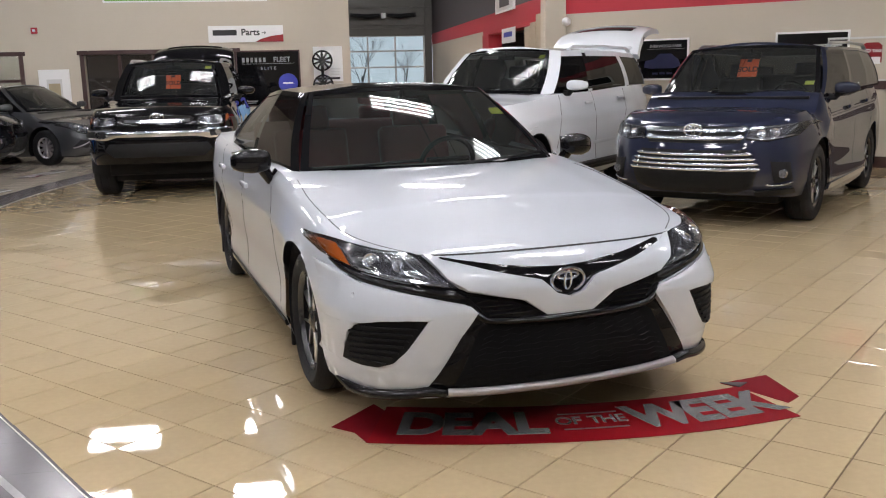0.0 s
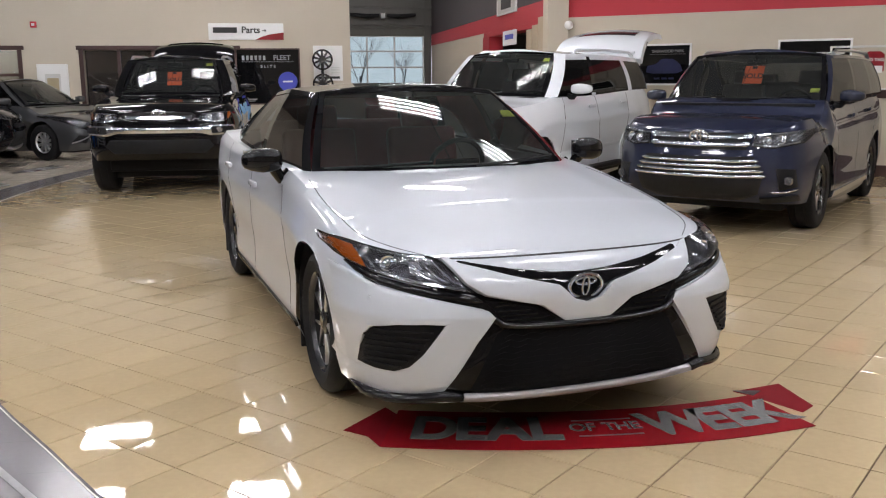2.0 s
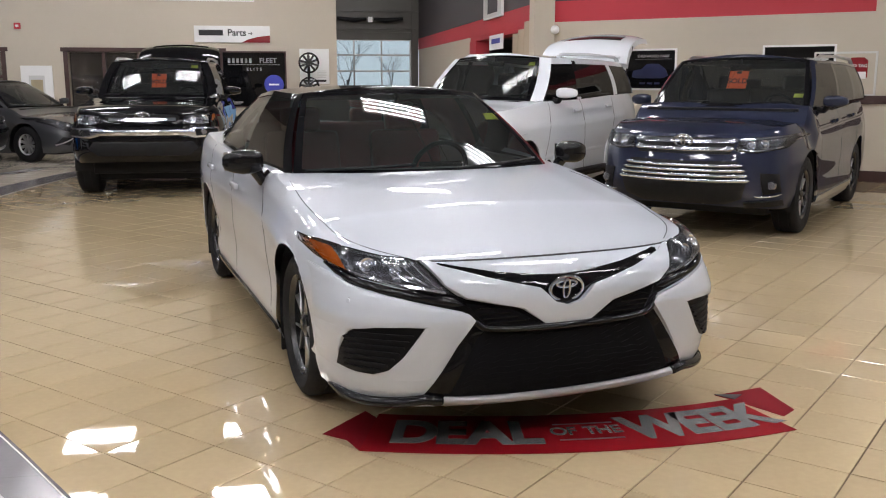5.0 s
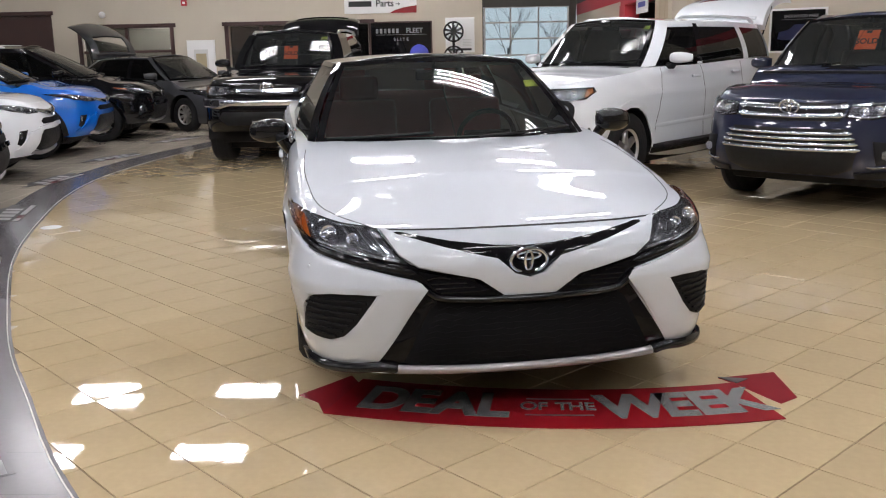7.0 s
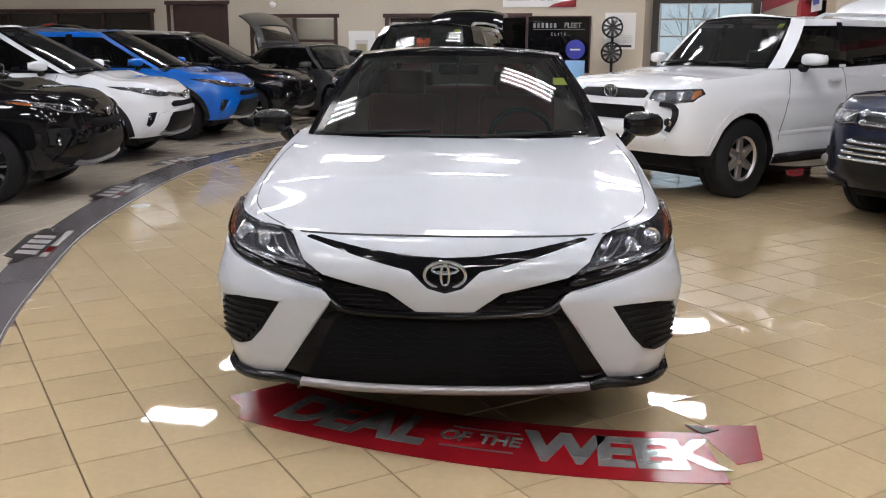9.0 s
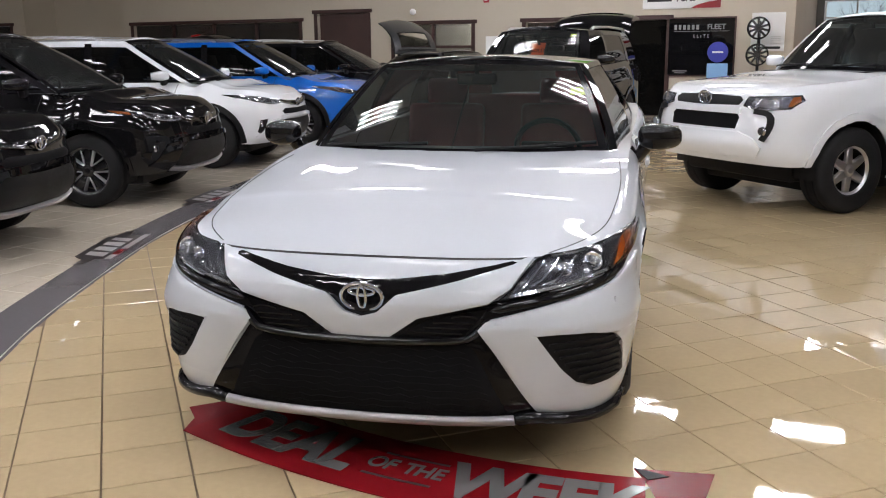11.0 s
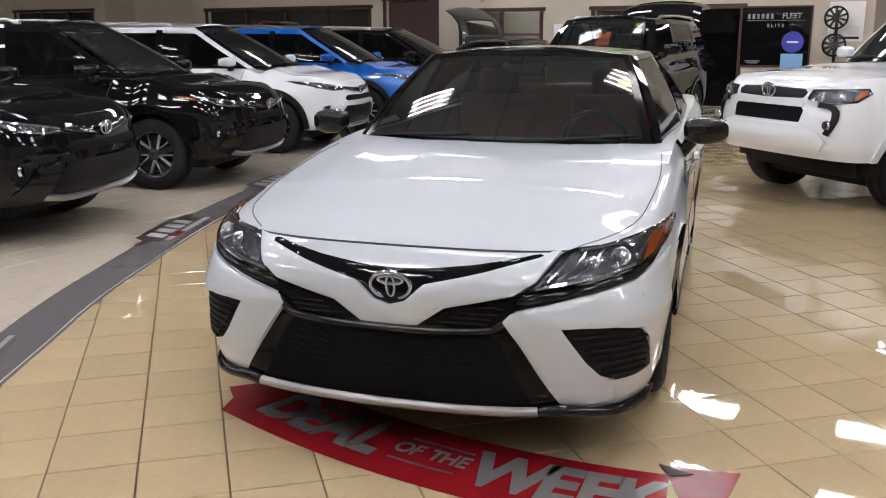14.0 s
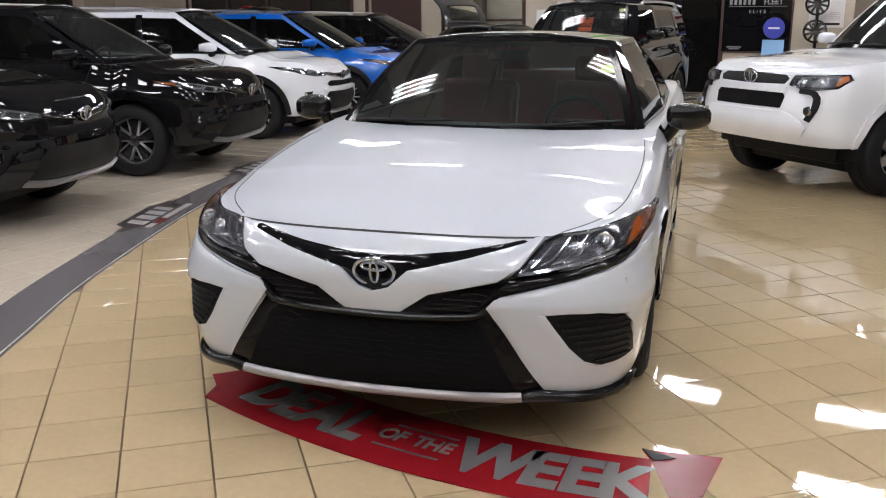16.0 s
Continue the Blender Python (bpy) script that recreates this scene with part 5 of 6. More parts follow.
def crossover(m, paint, label, lift=None, group="crossovers parked along the ring"):
    sp = suv(0.915, 0.92, 2.66, 1.00, 0.355, 0.22, (0.96, 1.03, 1.10), 0.10, 1.09, 1.65, (1.20, 3.36), 0.70, paint, 0.31, round=1.55, apil=0.025, head=2, gate_lamps=True, rim=0.235, rim_mat=DARKRIM, spoke_mat=ALLOY, spokes=5, twin=0.030, spoke_w=(0.012, 0.009), dark_back=0.07, crease=0.008,
             flare=(PLASTIC, 0.075) if paint is not BLACK else (GLOSS, 0.05), sill=([(0.42, 0.29), (1.3, 0.29), (2.24, 0.29)], 0.12, PLASTIC))
    car, t2 = car_base(sp, "crossover_car", m, label, group)
    part("nose_slot", skin(t2, mirror_outline([(0, 0.83), (0.20, 0.835), (0.44, 0.86), (0.47, 0.845), (0.2, 0.775), (0, 0.765)]), 0.006, 0.012), GLOSS, car)
    part("upper_grille", skin(t2, mirror_outline([(0, 0.735), (0.40, 0.745), (0.48, 0.71), (0.44, 0.675), (0, 0.67)]), 0.006, 0.012), MESHM, car)
    part("lower_grille", skin(t2, mirror_outline([(0, 0.60), (0.46, 0.61), (0.54, 0.55), (0.62, 0.40), (0.5, 0.37), (0, 0.365)]), 0.006, 0.012), PLASTIC, car)
    part("bumper_brow", strip(t2, [(-0.56, 0.625), (-0.3, 0.645), (0, 0.65), (0.3, 0.645), (0.56, 0.625)], 0.045, 0.03, "front", 1, 0.03), paint if paint is not BLACK else GLOSS, car)
    part("skid_strip", strip(t2, [(-0.64, 0.375), (-0.4, 0.345), (0, 0.34), (0.4, 0.345), (0.64, 0.375)], 0.032, 0.032, "front", 1, 0.03), SILVER, car, "silver skid strip")
    for s in (1, -1):
        part("corner_blade", skin(t2, [(s * 0.54, 0.63), (s * 0.68, 0.60), (s * 0.80, 0.40), (s * 0.72, 0.345), (s * 0.635, 0.36)], lambda x, z: 0.026, 0.03), paint, car)
        part("fog_pocket", skin(t2, [(s * 0.70, 0.625), (s * 0.775, 0.615), (s * 0.80, 0.47), (s * 0.765, 0.44)], 0.006, 0.012), PLASTIC, car)
        p = on_front(t2, s * 0.762, 0.565, 0.022)
        part("fog_lamp", moved(lathe([(0.0005, 0.0), (0.032, 0.0), (0.040, -0.02)], 20), pose(p.x, p.y, p.z, 0, 0, -90)), CHROME, car)
    headlamp(t2, car, [(0.47, 0.812), (0.48, 0.842), (0.66, 0.888), (0.80, 0.922), (0.852, 0.936), (0.842, 0.895), (0.78, 0.845), (0.64, 0.808)], [(0.815, 0.912), (0.846, 0.928), (0.839, 0.902), (0.818, 0.886)] if paint is BLACK else None, [(0.60, 0.838, 0.022), (0.69, 0.858, 0.026)], 0.006,
             [([(0.49, 0.835), (0.66, 0.875), (0.82, 0.918)], 0.010), ([(0.50, 0.822), (0.62, 0.818), (0.74, 0.842)], 0.012), ([(0.745, 0.850), (0.77, 0.875), (0.79, 0.905)], 0.016)])
    for s in (1, -1):
        part("nose_wing", roll(t2, [(s * 0.09, 0.775), (s * 0.25, 0.792), (s * 0.40, 0.815), (s * 0.50, 0.842)], 0.016, 0.006, 0.010), CHROME if paint is not BLACK else GLOSS, car)
        part("shoulder_line", roll(t2, [(0.45, 0.86), (1.2, 0.90), (2.1, 0.94), (3.1, 0.97)], 0.05, -0.002, 0.012, "side", s), paint, car)
        part("door_cladding", roll(t2, [(0.46, 0.40), (1.3, 0.41), (2.2, 0.43)], 0.09, 0.0, 0.012, "side", s), PLASTIC if paint is not BLACK else GLOSS, car)
    emblem(t2, car, 0, 0.80, 0.075, 0.03)
    rails(car, sp, ALLOY if paint is not BLACK else STEEL)
    if lift is not None:
        tailgate(car, sp, lift)
    return car


crossover(pose(-4.45, 1.92, 0, 0, 0, 99), BLACK, "glossy black crossover car with silver skid strip")
crossover(pose(-4.55, 4.66, 0, 0, 0, 96.8), BLACK, "glossy black crossover car with dark alloy wheels")
crossover(pose(-4.82, 7.65, 0, 0, 0, 94), WHITE, "white crossover car with black wheel arch mouldings")
crossover(pose(-4.72, 10.50, 0, 0, 0, 90), BLUE, "bright blue crossover car with black mouldings")
crossover(pose(-4.25, 13.0, 0, 0, 0, 87), BLACK, "black crossover car with its tailgate open", 24)

HATCH = suv(0.88, 0.95, 2.70, 0.90, 0.325, 0.16, (0.74, 0.86, 0.97), 0.30, 0.98, 1.45, (1.20, 3.0), 0.66, GREY, 0.18, rim=0.20, rim_mat=ALLOY, spoke_mat=ALLOY, spokes=10, spoke_w=(0.035, 0.045), tyre_width=0.2)
hatch, tr = car_base(HATCH, "hatchback_car", pose(-2.55, 14.55, 0, 0, 0, 48), "dark grey hatchback car with its rear door open")
part("lower_grille", skin(tr, mirror_outline([(0, 0.50), (0.5, 0.50), (0.6, 0.36), (0, 0.34)]), 0.006, 0.012), PLASTIC, hatch)
headlamp(tr, hatch, [(0.44, 0.63), (0.50, 0.70), (0.70, 0.77), (0.82, 0.80), (0.82, 0.72), (0.74, 0.60), (0.62, 0.56)], None, [(0.62, 0.66, 0.036), (0.72, 0.70, 0.036)])
for s in (1, -1):
    part("corner_vent", skin(tr, [(s * 0.60, 0.45), (s * 0.74, 0.47), (s * 0.80, 0.36), (s * 0.66, 0.32)], 0.008, 0.012), PLASTIC, hatch)
    part("vent_trim", strip(tr, [(s * 0.56, 0.47), (s * 0.68, 0.40), (s * 0.80, 0.33)], 0.018, 0.02, "front", 1, 0.014), SILVER, hatch)
part("nose_line", strip(tr, [(-0.44, 0.60), (0, 0.565), (0.44, 0.60)], 0.014, 0.008, "front", 1, 0.01), GLOSS, hatch)
emblem(tr, hatch, 0, 0.63, 0.07, 0.02)
tailgate(hatch, HATCH, 62)

# ---- ceiling lights ----
proto = root("ceiling_light", hall(0, 0, CEILING - 0.10), "white steel ceiling fitting with four lit fluorescent tubes", "ceiling light", "ceiling lights")
part("housing", box(1.26, 0.56, 0.06, 0, 0, 0.03, 0.01), STEEL, proto, smooth=False)
for k in range(4):
    part("tube", moved(lathe([(0.0005, -0.6), (0.019, -0.6), (0.019, 0.6), (0.0005, 0.6)], 10), pose(0, -0.21 + 0.14 * k, -0.03)), TUBE, proto, "lit white tube")
# the first two and (6.4, 3.0) are unseen extras that brighten the sides
spots = [(-15.5, 2.6), (-18.5, 5.2), (-6.4, 2.6), (-3.5, 2.4), (0.65, 3.45), (2.75, 2.85), (6.4, 3.0), (-7.0, -6.0), (-4.0, -6.0), (-1.2, -6.0), (1.6, -6.0), (4.6, -6.0), (1.6, 18.3), (1.6, 21.8)]
for r, shift in ((12.95, 0.0), (10.1, 0.0), (6.7, 0.3), (-0.2, 0.9), (-3.0, 0.4)):
    for i in range(13):
        s = -22.05 + 2.92 * i + shift
        if (s < -9 and r > 3) or (s < -5.5 and 5 < r < 9) or s > 12 or (s > 3.3 and r > 5):
            continue
        spots.append((s, r))
proto.matrix_basis = hall(*spots[0], CEILING - 0.10)
for s, r in spots[1:]:
    copy_thing(proto, hall(s, r, CEILING - 0.10))

# ---- floor finishes ----
RC, RI = (10.1, 5.56), 13.47
RING_BEND = smooth_table([(-3.0, 0.24), (-0.9, 0.13), (-0.4, 0.07), (0.3, 0.03), (1.2, -0.03), (2.6, -0.05), (4.4, -0.06), (5.6, 0.0), (6.8, 0.05), (8.4, 0.03), (10.4, -0.02), (12.5, 0.0)])
RING_WIDE = smooth_table([(-3.0, 0.33), (0.0, 0.29), (2.5, 0.30), (4.0, 0.35), (6.0, 0.42), (9.0, 0.45), (12.0, 0.45)])


def ring_edges(y):
    """The ring's inner and outer radius at a place along it: it was laid by hand and is not quite round."""
    r = RI + RING_BEND(y)
    return r, r + RING_WIDE(y)


bm = bmesh.new()
n = 360
rows = []
for i in range(n):
    a = 2 * math.pi * i / n
    r0, r1 = ring_edges(RC[1] + RI * math.sin(a) if math.cos(a) < 0 else 12.5)
    rows.append([bm.verts.new((RC[0] + rr * math.cos(a), RC[1] + rr * math.sin(a), z)) for rr, z in ((r0 - 0.02, 0.0), (r0, 0.004), (r1, 0.004), (r1 + 0.01, 0.0))])
for i in range(n):
    for k in range(3):
        a, b = rows[i], rows[(i + 1) % n]
        bm.faces.new((a[k], a[k + 1], b[k + 1], b[k]))
tagged(link_mesh("trim_floor_ring", bm, RING), kind="structure")
# the ring's cross joints, in line with the outer floor, and its pale inner edge
JOINT = mat("dark_joint", (0.030, 0.026, 0.026), 0.7, vary=0.3, scale=12)
EDGE = mat("pale_edge_strip", (0.55, 0.52, 0.48), 0.3, 0.4, vary=0.1, scale=8)
verts, faces = [], []
ca, sa = math.cos(radians(TURN)), math.sin(radians(TURN))
for i in range(-60, 60):
    b = 0.05 + 0.33 * i
    for j in range(-520, 400):
        q = 0.05 * j
        mx, my = (q + 0.025) * ca - b * sa, (q + 0.025) * sa + b * ca
        if mx < 0 and ring_edges(my)[0] + 0.012 < math.hypot(mx - RC[0], my - RC[1]) < ring_edges(my)[1] - 0.01:
            n = len(verts)
            verts += [(x * ca - y * sa, x * sa + y * ca, 0.0046) for x, y in ((q, b - 0.0016), (q + 0.05, b - 0.0016), (q + 0.05, b + 0.0016), (q, b + 0.0016))]
            faces.append((n, n + 1, n + 2, n + 3))
me = bpy.data.meshes.new("trim_ring_joints")
me.from_pydata(verts, [], faces)
me.materials.append(JOINT)
tagged(new("trim_ring_joints", me), kind="structure")
bm = bmesh.new()
rows = []
for i in range(n_ring := 360):
    a = 2 * math.pi * i / n_ring
    r0 = ring_edges(RC[1] + RI * math.sin(a) if math.cos(a) < 0 else 12.5)[0]
    rows.append([bm.verts.new((RC[0] + rr * math.cos(a), RC[1] + rr * math.sin(a), z)) for rr, z in ((r0 - 0.004, 0.0), (r0 - 0.003, 0.0058), (r0 + 0.003, 0.0058), (r0 + 0.004, 0.0))])
for i in range(n_ring):
    for k in range(3):
        p, q = rows[i], rows[(i + 1) % n_ring]
        bm.faces.new((p[k], p[k + 1], q[k + 1], q[k]))
tagged(link_mesh("trim_ring_edge", bm, EDGE), kind="structure")

# ---- the back wall's windows, doors and boards ----


def opening(name, s0, s1, z0, z1, panes, rail, pane_mat, room=True):
    """A dark wooden frame in the wall with upright bars and panes."""
    w = tagged(new(name), kind="structure")
    w.matrix_basis = hall(0, BACK)
    t, pr = 0.09, 0.03
    for nm, a, b, c2, d2 in (("window_frame", s0 - t, s0, z0 - t, z1), ("window_frame", s1, s1 + t, z0 - t, z1), ("window_head", s0 - t - 0.05, s1 + t + 0.05, z1, z1 + t), ("window_sill", s0, s1, z0 - t, z0)):
        if c2 < 0:
            c2 = 0
        if d2 - c2 > 0.01:
            part(nm, box(b - a, 0.33, d2 - c2, (a + b) / 2, 0.165 - pr, (c2 + d2) / 2, 0.008), WOOD, w, smooth=False)
    n = panes
    for i in range(1, n):
        x = s0 + (s1 - s0) * i / n
        part("mullion", box(0.07, 0.10, z1 - z0, x, 0.08, (z0 + z1) / 2, 0.006), WOOD, w, smooth=False)
    if rail:
        part("transom", box(s1 - s0, 0.09, 0.06, (s0 + s1) / 2, 0.085, rail, 0.006), WOOD, w, smooth=False)
    for i in range(n):
        a, b = s0 + (s1 - s0) * i / n, s0 + (s1 - s0) * (i + 1) / n
        p = part("pane", box(b - a - 0.04, 0.008, z1 - z0 - 0.02, (a + b) / 2, 0.10, (z0 + z1) / 2), pane_mat, w, smooth=False)
    return w


opening("window_1", -17.1, -11.6, 0.75, 2.22, 4, 0, OFFICE)
opening("window_2", -8.85, -6.80, 0.80, 2.08, 2, 1.55, SIDEGLASS)
opening("window_3", -5.45, -3.25, 0.75, 2.08, 3, 0, OFFICE)
opening("window_4", -25.5, -21.9, 0.75, 2.30, 3, 0, OFFICE)
dm = opening("door_1", -11.05, -9.60, 0.0, 2.40, 1, 0, WOOD)
part("door_panel", box(1.30, 0.05, 2.3, -10.32, 0.16, 1.16, 0.01), WOOD, dm, smooth=False)
dm2 = opening("door_2", -3.12, -2.24, 0.0, 2.08, 1, 0, TINT)
office = wall_piece("wall_office", -24, BAY_W - 0.3, BACK + 2.6, BACK + 2.8, 0, 2.7, WALL)
copy_thing(proto, hall(-7.6, BACK + 1.6, 2.9))
sh = root("office_shelf", hall(-7.7, BACK + 1.9, 0), "dark wooden office shelf behind the glass", "shelf")
for z in (0.5, 0.95, 1.4):
    part("shelf_board", box(1.5, 0.35, 0.04, 0, 0, z, 0.005), WOOD, sh, smooth=False)
for x in (-0.75, 0.75):
    part("shelf_side", box(0.04, 0.36, 1.42, x, 0, 0.71, 0.005), WOOD, sh, smooth=False)


def on_wall(s, z, r=BACK):
    return BUILD @ pose(s, r, z, 90, 0, 0)


def board(name, m, w, h, material, label, cat, thick=0.03, border=None):
    """A flat board hung on a wall, its face towards the room; its own axes: x along, y up."""
    o = link_mesh(name, box(w, h, thick, 0, 0, thick / 2 + 0.002, 0.003), material)
    o.matrix_basis = m
    tagged(o, label, cat)
    if border:
        for nm, a, b, x, y in (("frame_side", 0.03, h + 0.06, -w / 2 - 0.015, 0), ("frame_side", 0.03, h + 0.06, w / 2 + 0.015, 0), ("frame_rail", w, 0.03, 0, h / 2 + 0.015), ("frame_rail", w, 0.03, 0, -h / 2 - 0.015)):
            part(nm, box(a, b, thick + 0.014, x, y, thick / 2 + 0.006, 0.003), border, o, smooth=False)
    return o


def bar(parent, x, y, w, h, material, z=0.036, name="printed_bar"):
    return part(name, box(w, h, 0.003, x, y, z), material, parent, smooth=False)


sg = board("wall_sign", on_wall(-1.95, 2.475), 1.64, 0.36, PAPER, "long white hanging sign with a red swoosh", "sign", 0.04)
bar(sg, -0.46, 0.03, 0.52, 0.12, INK, 0.046)
lettering("word", "Parts", 0.20, INK, sg, pose(0.10, 0.03, 0.046), depth=0.002)
part("arrow", join(box(0.09, 0.014, 0.003, 0.39, 0.02, 0.046), moved(box(0.045, 0.013, 0.003, 0, 0, 0), pose(0.42, 0.034, 0.046, 0, 0, -40)), moved(box(0.045, 0.013, 0.003, 0, 0, 0), pose(0.42, 0.006, 0.046, 0, 0, 40))), INK, sg, smooth=False)
part("swoosh", prism([(0.20, -0.18), (0.34, -0.11), (0.55, -0.055), (0.82, -0.02), (0.82, -0.18)], "z", 0.043, 0.048), BANNER, sg, smooth=False)
fl = board("fleet_board", on_wall(-1.50, 1.49), 1.36, 1.18, GLOSS, "black board lettered in silver on the wall", "sign", 0.05, WOOD)
DULL = mat("dull_silver_print", (0.22, 0.22, 0.23), 0.5, vary=0.1, scale=9)
for k in range(6):
    bar(fl, -0.54 + 0.092 * k, 0.41, 0.055, 0.10, DULL, 0.056)
bar(fl, 0.0, 0.325, 1.15, 0.008, DULL, 0.056)
lettering("word", "FLEET", 0.15, DULL, fl, pose(0.31, 0.41, 0.056), depth=0.002)
lettering("word", "ELITE", 0.09, DULL, fl, pose(0, 0.22, 0.056), depth=0.002, spacing=1.7)
bar(fl, -0.42, -0.50, 0.30, 0.025, LETTER, 0.056)
bar(fl, -0.42, -0.54, 0.22, 0.02, LETTER, 0.056)
ps = board("wheel_poster", on_wall(-0.16, 1.78), 0.60, 0.72, PAPER, "white poster with grey print on the wall", "poster", 0.02, PAPER)
for k in range(5):
    bar(ps, 0.16, -0.10 - 0.035 * k, 0.20, 0.014, STEEL, 0.026)
bar(ps, 0, -0.32, 0.52, 0.05, INK, 0.026)
st = root("wheel_stand", hall(-0.30, BACK - 0.42, 0), "black display stand holding two dark alloy rims", "display stand")
part("post", box(0.06, 0.06, 2.0, 0, 0.09, 1.0, 0.008), PLASTIC, st)
part("foot", box(0.5, 0.4, 0.03, 0, 0.05, 0.015, 0.01), PLASTIC, st)
for z in (1.32, 1.85):
    rim = moved(lathe([(0.205, 0.08), (0.22, 0.10), (0.228, 0.09), (0.205, -0.08), (0.19, -0.08), (0.19, 0.06)], 40), pose(0, 0, z, 0, 0, -90))
    rm = part("rim", rim, DARKRIM, st)
    for k in range(10):
        part("spoke", moved(box(0.19, 0.03, 0.046, 0.105, 0, 0, 0.005), pose(0, -0.07, z) @ pose(0, 0, 0, 0, 36 * k + 15, 0)), DARKRIM, rm)
    part("hub", moved(lathe([(0.0005, 0.0), (0.05, 0.0), (0.055, -0.04)], 20), pose(0, -0.09, z, 0, 0, -90)), DARKRIM, rm)
ds = root("round_sign", hall(-1.07, BACK - 0.55, 0), "round dark blue sign on a pale blue stand", "display sign")
part("disc", moved(lathe([(0.0005, 0.012), (0.20, 0.012), (0.21, 0.0), (0.20, -0.012), (0.0005, -0.012)], 40), pose(0, 0, 1.38, 0, 0, 90)), BLUEDISC, ds)
part("disc_bar", box(0.22, 0.003, 0.035, 0, -0.0145, 1.38), PAPER, ds, smooth=False)
PALE = mat("pale_blue_card", (0.22, 0.42, 0.70), 0.6, vary=0.1, scale=6)
part("stand_card", box(0.42, 0.03, 1.15, 0, 0.03, 0.575, 0.008), PALE, ds)
wb = board("white_display_board", on_wall(-6.10, 1.12, BACK - 0.01), 0.64, 1.32, PAPER, "white display board with a small printed picture", "display board", 0.05)
TAN = mat("tan_print", (0.36, 0.30, 0.18), 0.6, vary=0.3, scale=9)
bar(wb, 0.0, 0.20, 0.32, 0.50, STEEL, 0.054)
bar(wb, 0.0, 0.16, 0.24, 0.40, TAN, 0.058)
al = root("fire_alarm", on_wall(-6.42, 2.61), "red fire alarm box high on the wall", "fire alarm")
part("box", box(0.13, 0.13, 0.05, 0, 0, 0.025, 0.012), REDWALL, al)
part("strobe", box(0.06, 0.05, 0.03, 0, 0, 0.06, 0.008), PAPER, al)
gb = board("green_banner", on_wall(-3.2, 3.27), 3.45, 0.12, GREEN, "long green banner with a white edge on the wall", "banner", 0.01, PAPER)


def dome(m):
    d2 = root("dome_camera", m, "small white security camera on the wall", "camera")
    bm = bmesh.new()
    bmesh.ops.create_uvsphere(bm, u_segments=20, v_segments=12, radius=0.075)
    part("ball", moved(bm, pose(0, 0, 0.09)), PAPER, d2)
    part("mount", moved(box(0.09, 0.09, 0.05, 0, 0, 0.02, 0.015), Matrix.Identity(4)), PAPER, d2)


dome(on_wall(-8.30, 2.38))
dome(SLANT @ pose(0.14, 0, 2.31, 90))

# slanted wall's boards


def on_slant(s, z):
    return SLANT @ pose(s, 0, z, 90)


p1 = board("model_poster", on_slant(1.79, 1.64), 0.80, 0.60, GLOSS, "dark framed poster with a blue shape", "poster", 0.02, PAPER)
DIM = mat("dark_blue_print", (0.012, 0.016, 0.06), 0.4, vary=0.5, scale=14)
lettering("word", "SHERWOOD PARK", 0.062, DULL, p1, pose(0.05, 0.21, 0.026), depth=0.002)
bar(p1, 0.05, 0.165, 0.60, 0.005, DULL, 0.026)
part("printed_shape", prism([(-0.30, -0.12), (-0.28, -0.02), (-0.14, 0.01), (-0.05, 0.09), (0.14, 0.09), (0.26, 0.0), (0.30, -0.10), (0.2, -0.14), (-0.2, -0.14)], "z", 0.023, 0.027), DIM, p1, smooth=False)
for k in range(3):
    bar(p1, -0.12 + 0.12 * k, -0.22, 0.09, 0.03, DIM, 0.026)
p2 = board("dark_notice_board", on_slant(4.05, 1.80), 0.98, 0.32, GLOSS, "long dark notice board in a pale frame", "notice board", 0.02, PAPER)
bar(p2, 0.22, -0.02, 0.40, 0.03, STEEL, 0.026)
p3 = board("glass_notice_board", on_slant(4.70, 1.56), 0.80, 0.58, WALL, "beige notice board in a silver frame", "notice board", 0.015, STEEL)
p4 = board("red_tag_card", on_slant(4.87, 1.63) @ pose(0, 0, 0.02), 0.27, 0.24, BANNER, "red card lettered red tag above a white field", "sign", 0.004)
part("shoulder", prism([(-0.135, 0.12), (-0.08, 0.165), (0.08, 0.165), (0.135, 0.12)], "z", 0.002, 0.006), BANNER, p4, smooth=False)
lettering("word", "RED TAG", 0.062, PAPER, p4, pose(0, 0.045, 0.007), depth=0.0008)
bar(p4, 0, -0.09, 0.235, 0.10, PAPER, 0.008)

# ---- the door bay ----
gd = tagged(new("door_overhead"), kind="structure")
gd.matrix_basis = hall(BAY_W, BAY_R)
W = BAY_E - BAY_W
zs = [0.0, 0.55, 1.10, 1.62, 1.76, 2.28, 2.76]
part("door_head", box(W, 0.12, CEILING - 3.0, W / 2, -0.02, (CEILING + 3.0) / 2), DOORGREY, gd, smooth=False)
for k in range(3):
    part("door_rib", box(W, 0.05, 0.03, W / 2, -0.10, 3.1 + 0.55 * k, 0.008), DOORGREY, gd, smooth=False)
part("top_rail", box(W, 0.09, 0.24, W / 2, 0, 2.88, 0.01), DOORGREY, gd, smooth=False)
for x in (0.10, W - 0.13):
    part("guide_rail", box(0.22, 0.14, 4.2, x, -0.02, 2.1, 0.01), DOORGREY, gd, smooth=False)
rows_z = [0.25, 0.75, 1.26, 1.77, 2.28, 2.76]
cols = [0.24, 1.07, 1.96, W - 0.27]
for z in rows_z:
    part("glazing_bar", box(cols[-1] - cols[0], 0.06, 0.05, (cols[0] + cols[-1]) / 2, 0, z, 0.006), STEEL, gd, smooth=False)
for x in cols:
    part("glazing_bar", box(0.05, 0.06, 2.56, x, 0, 1.5, 0.006), STEEL, gd, smooth=False)
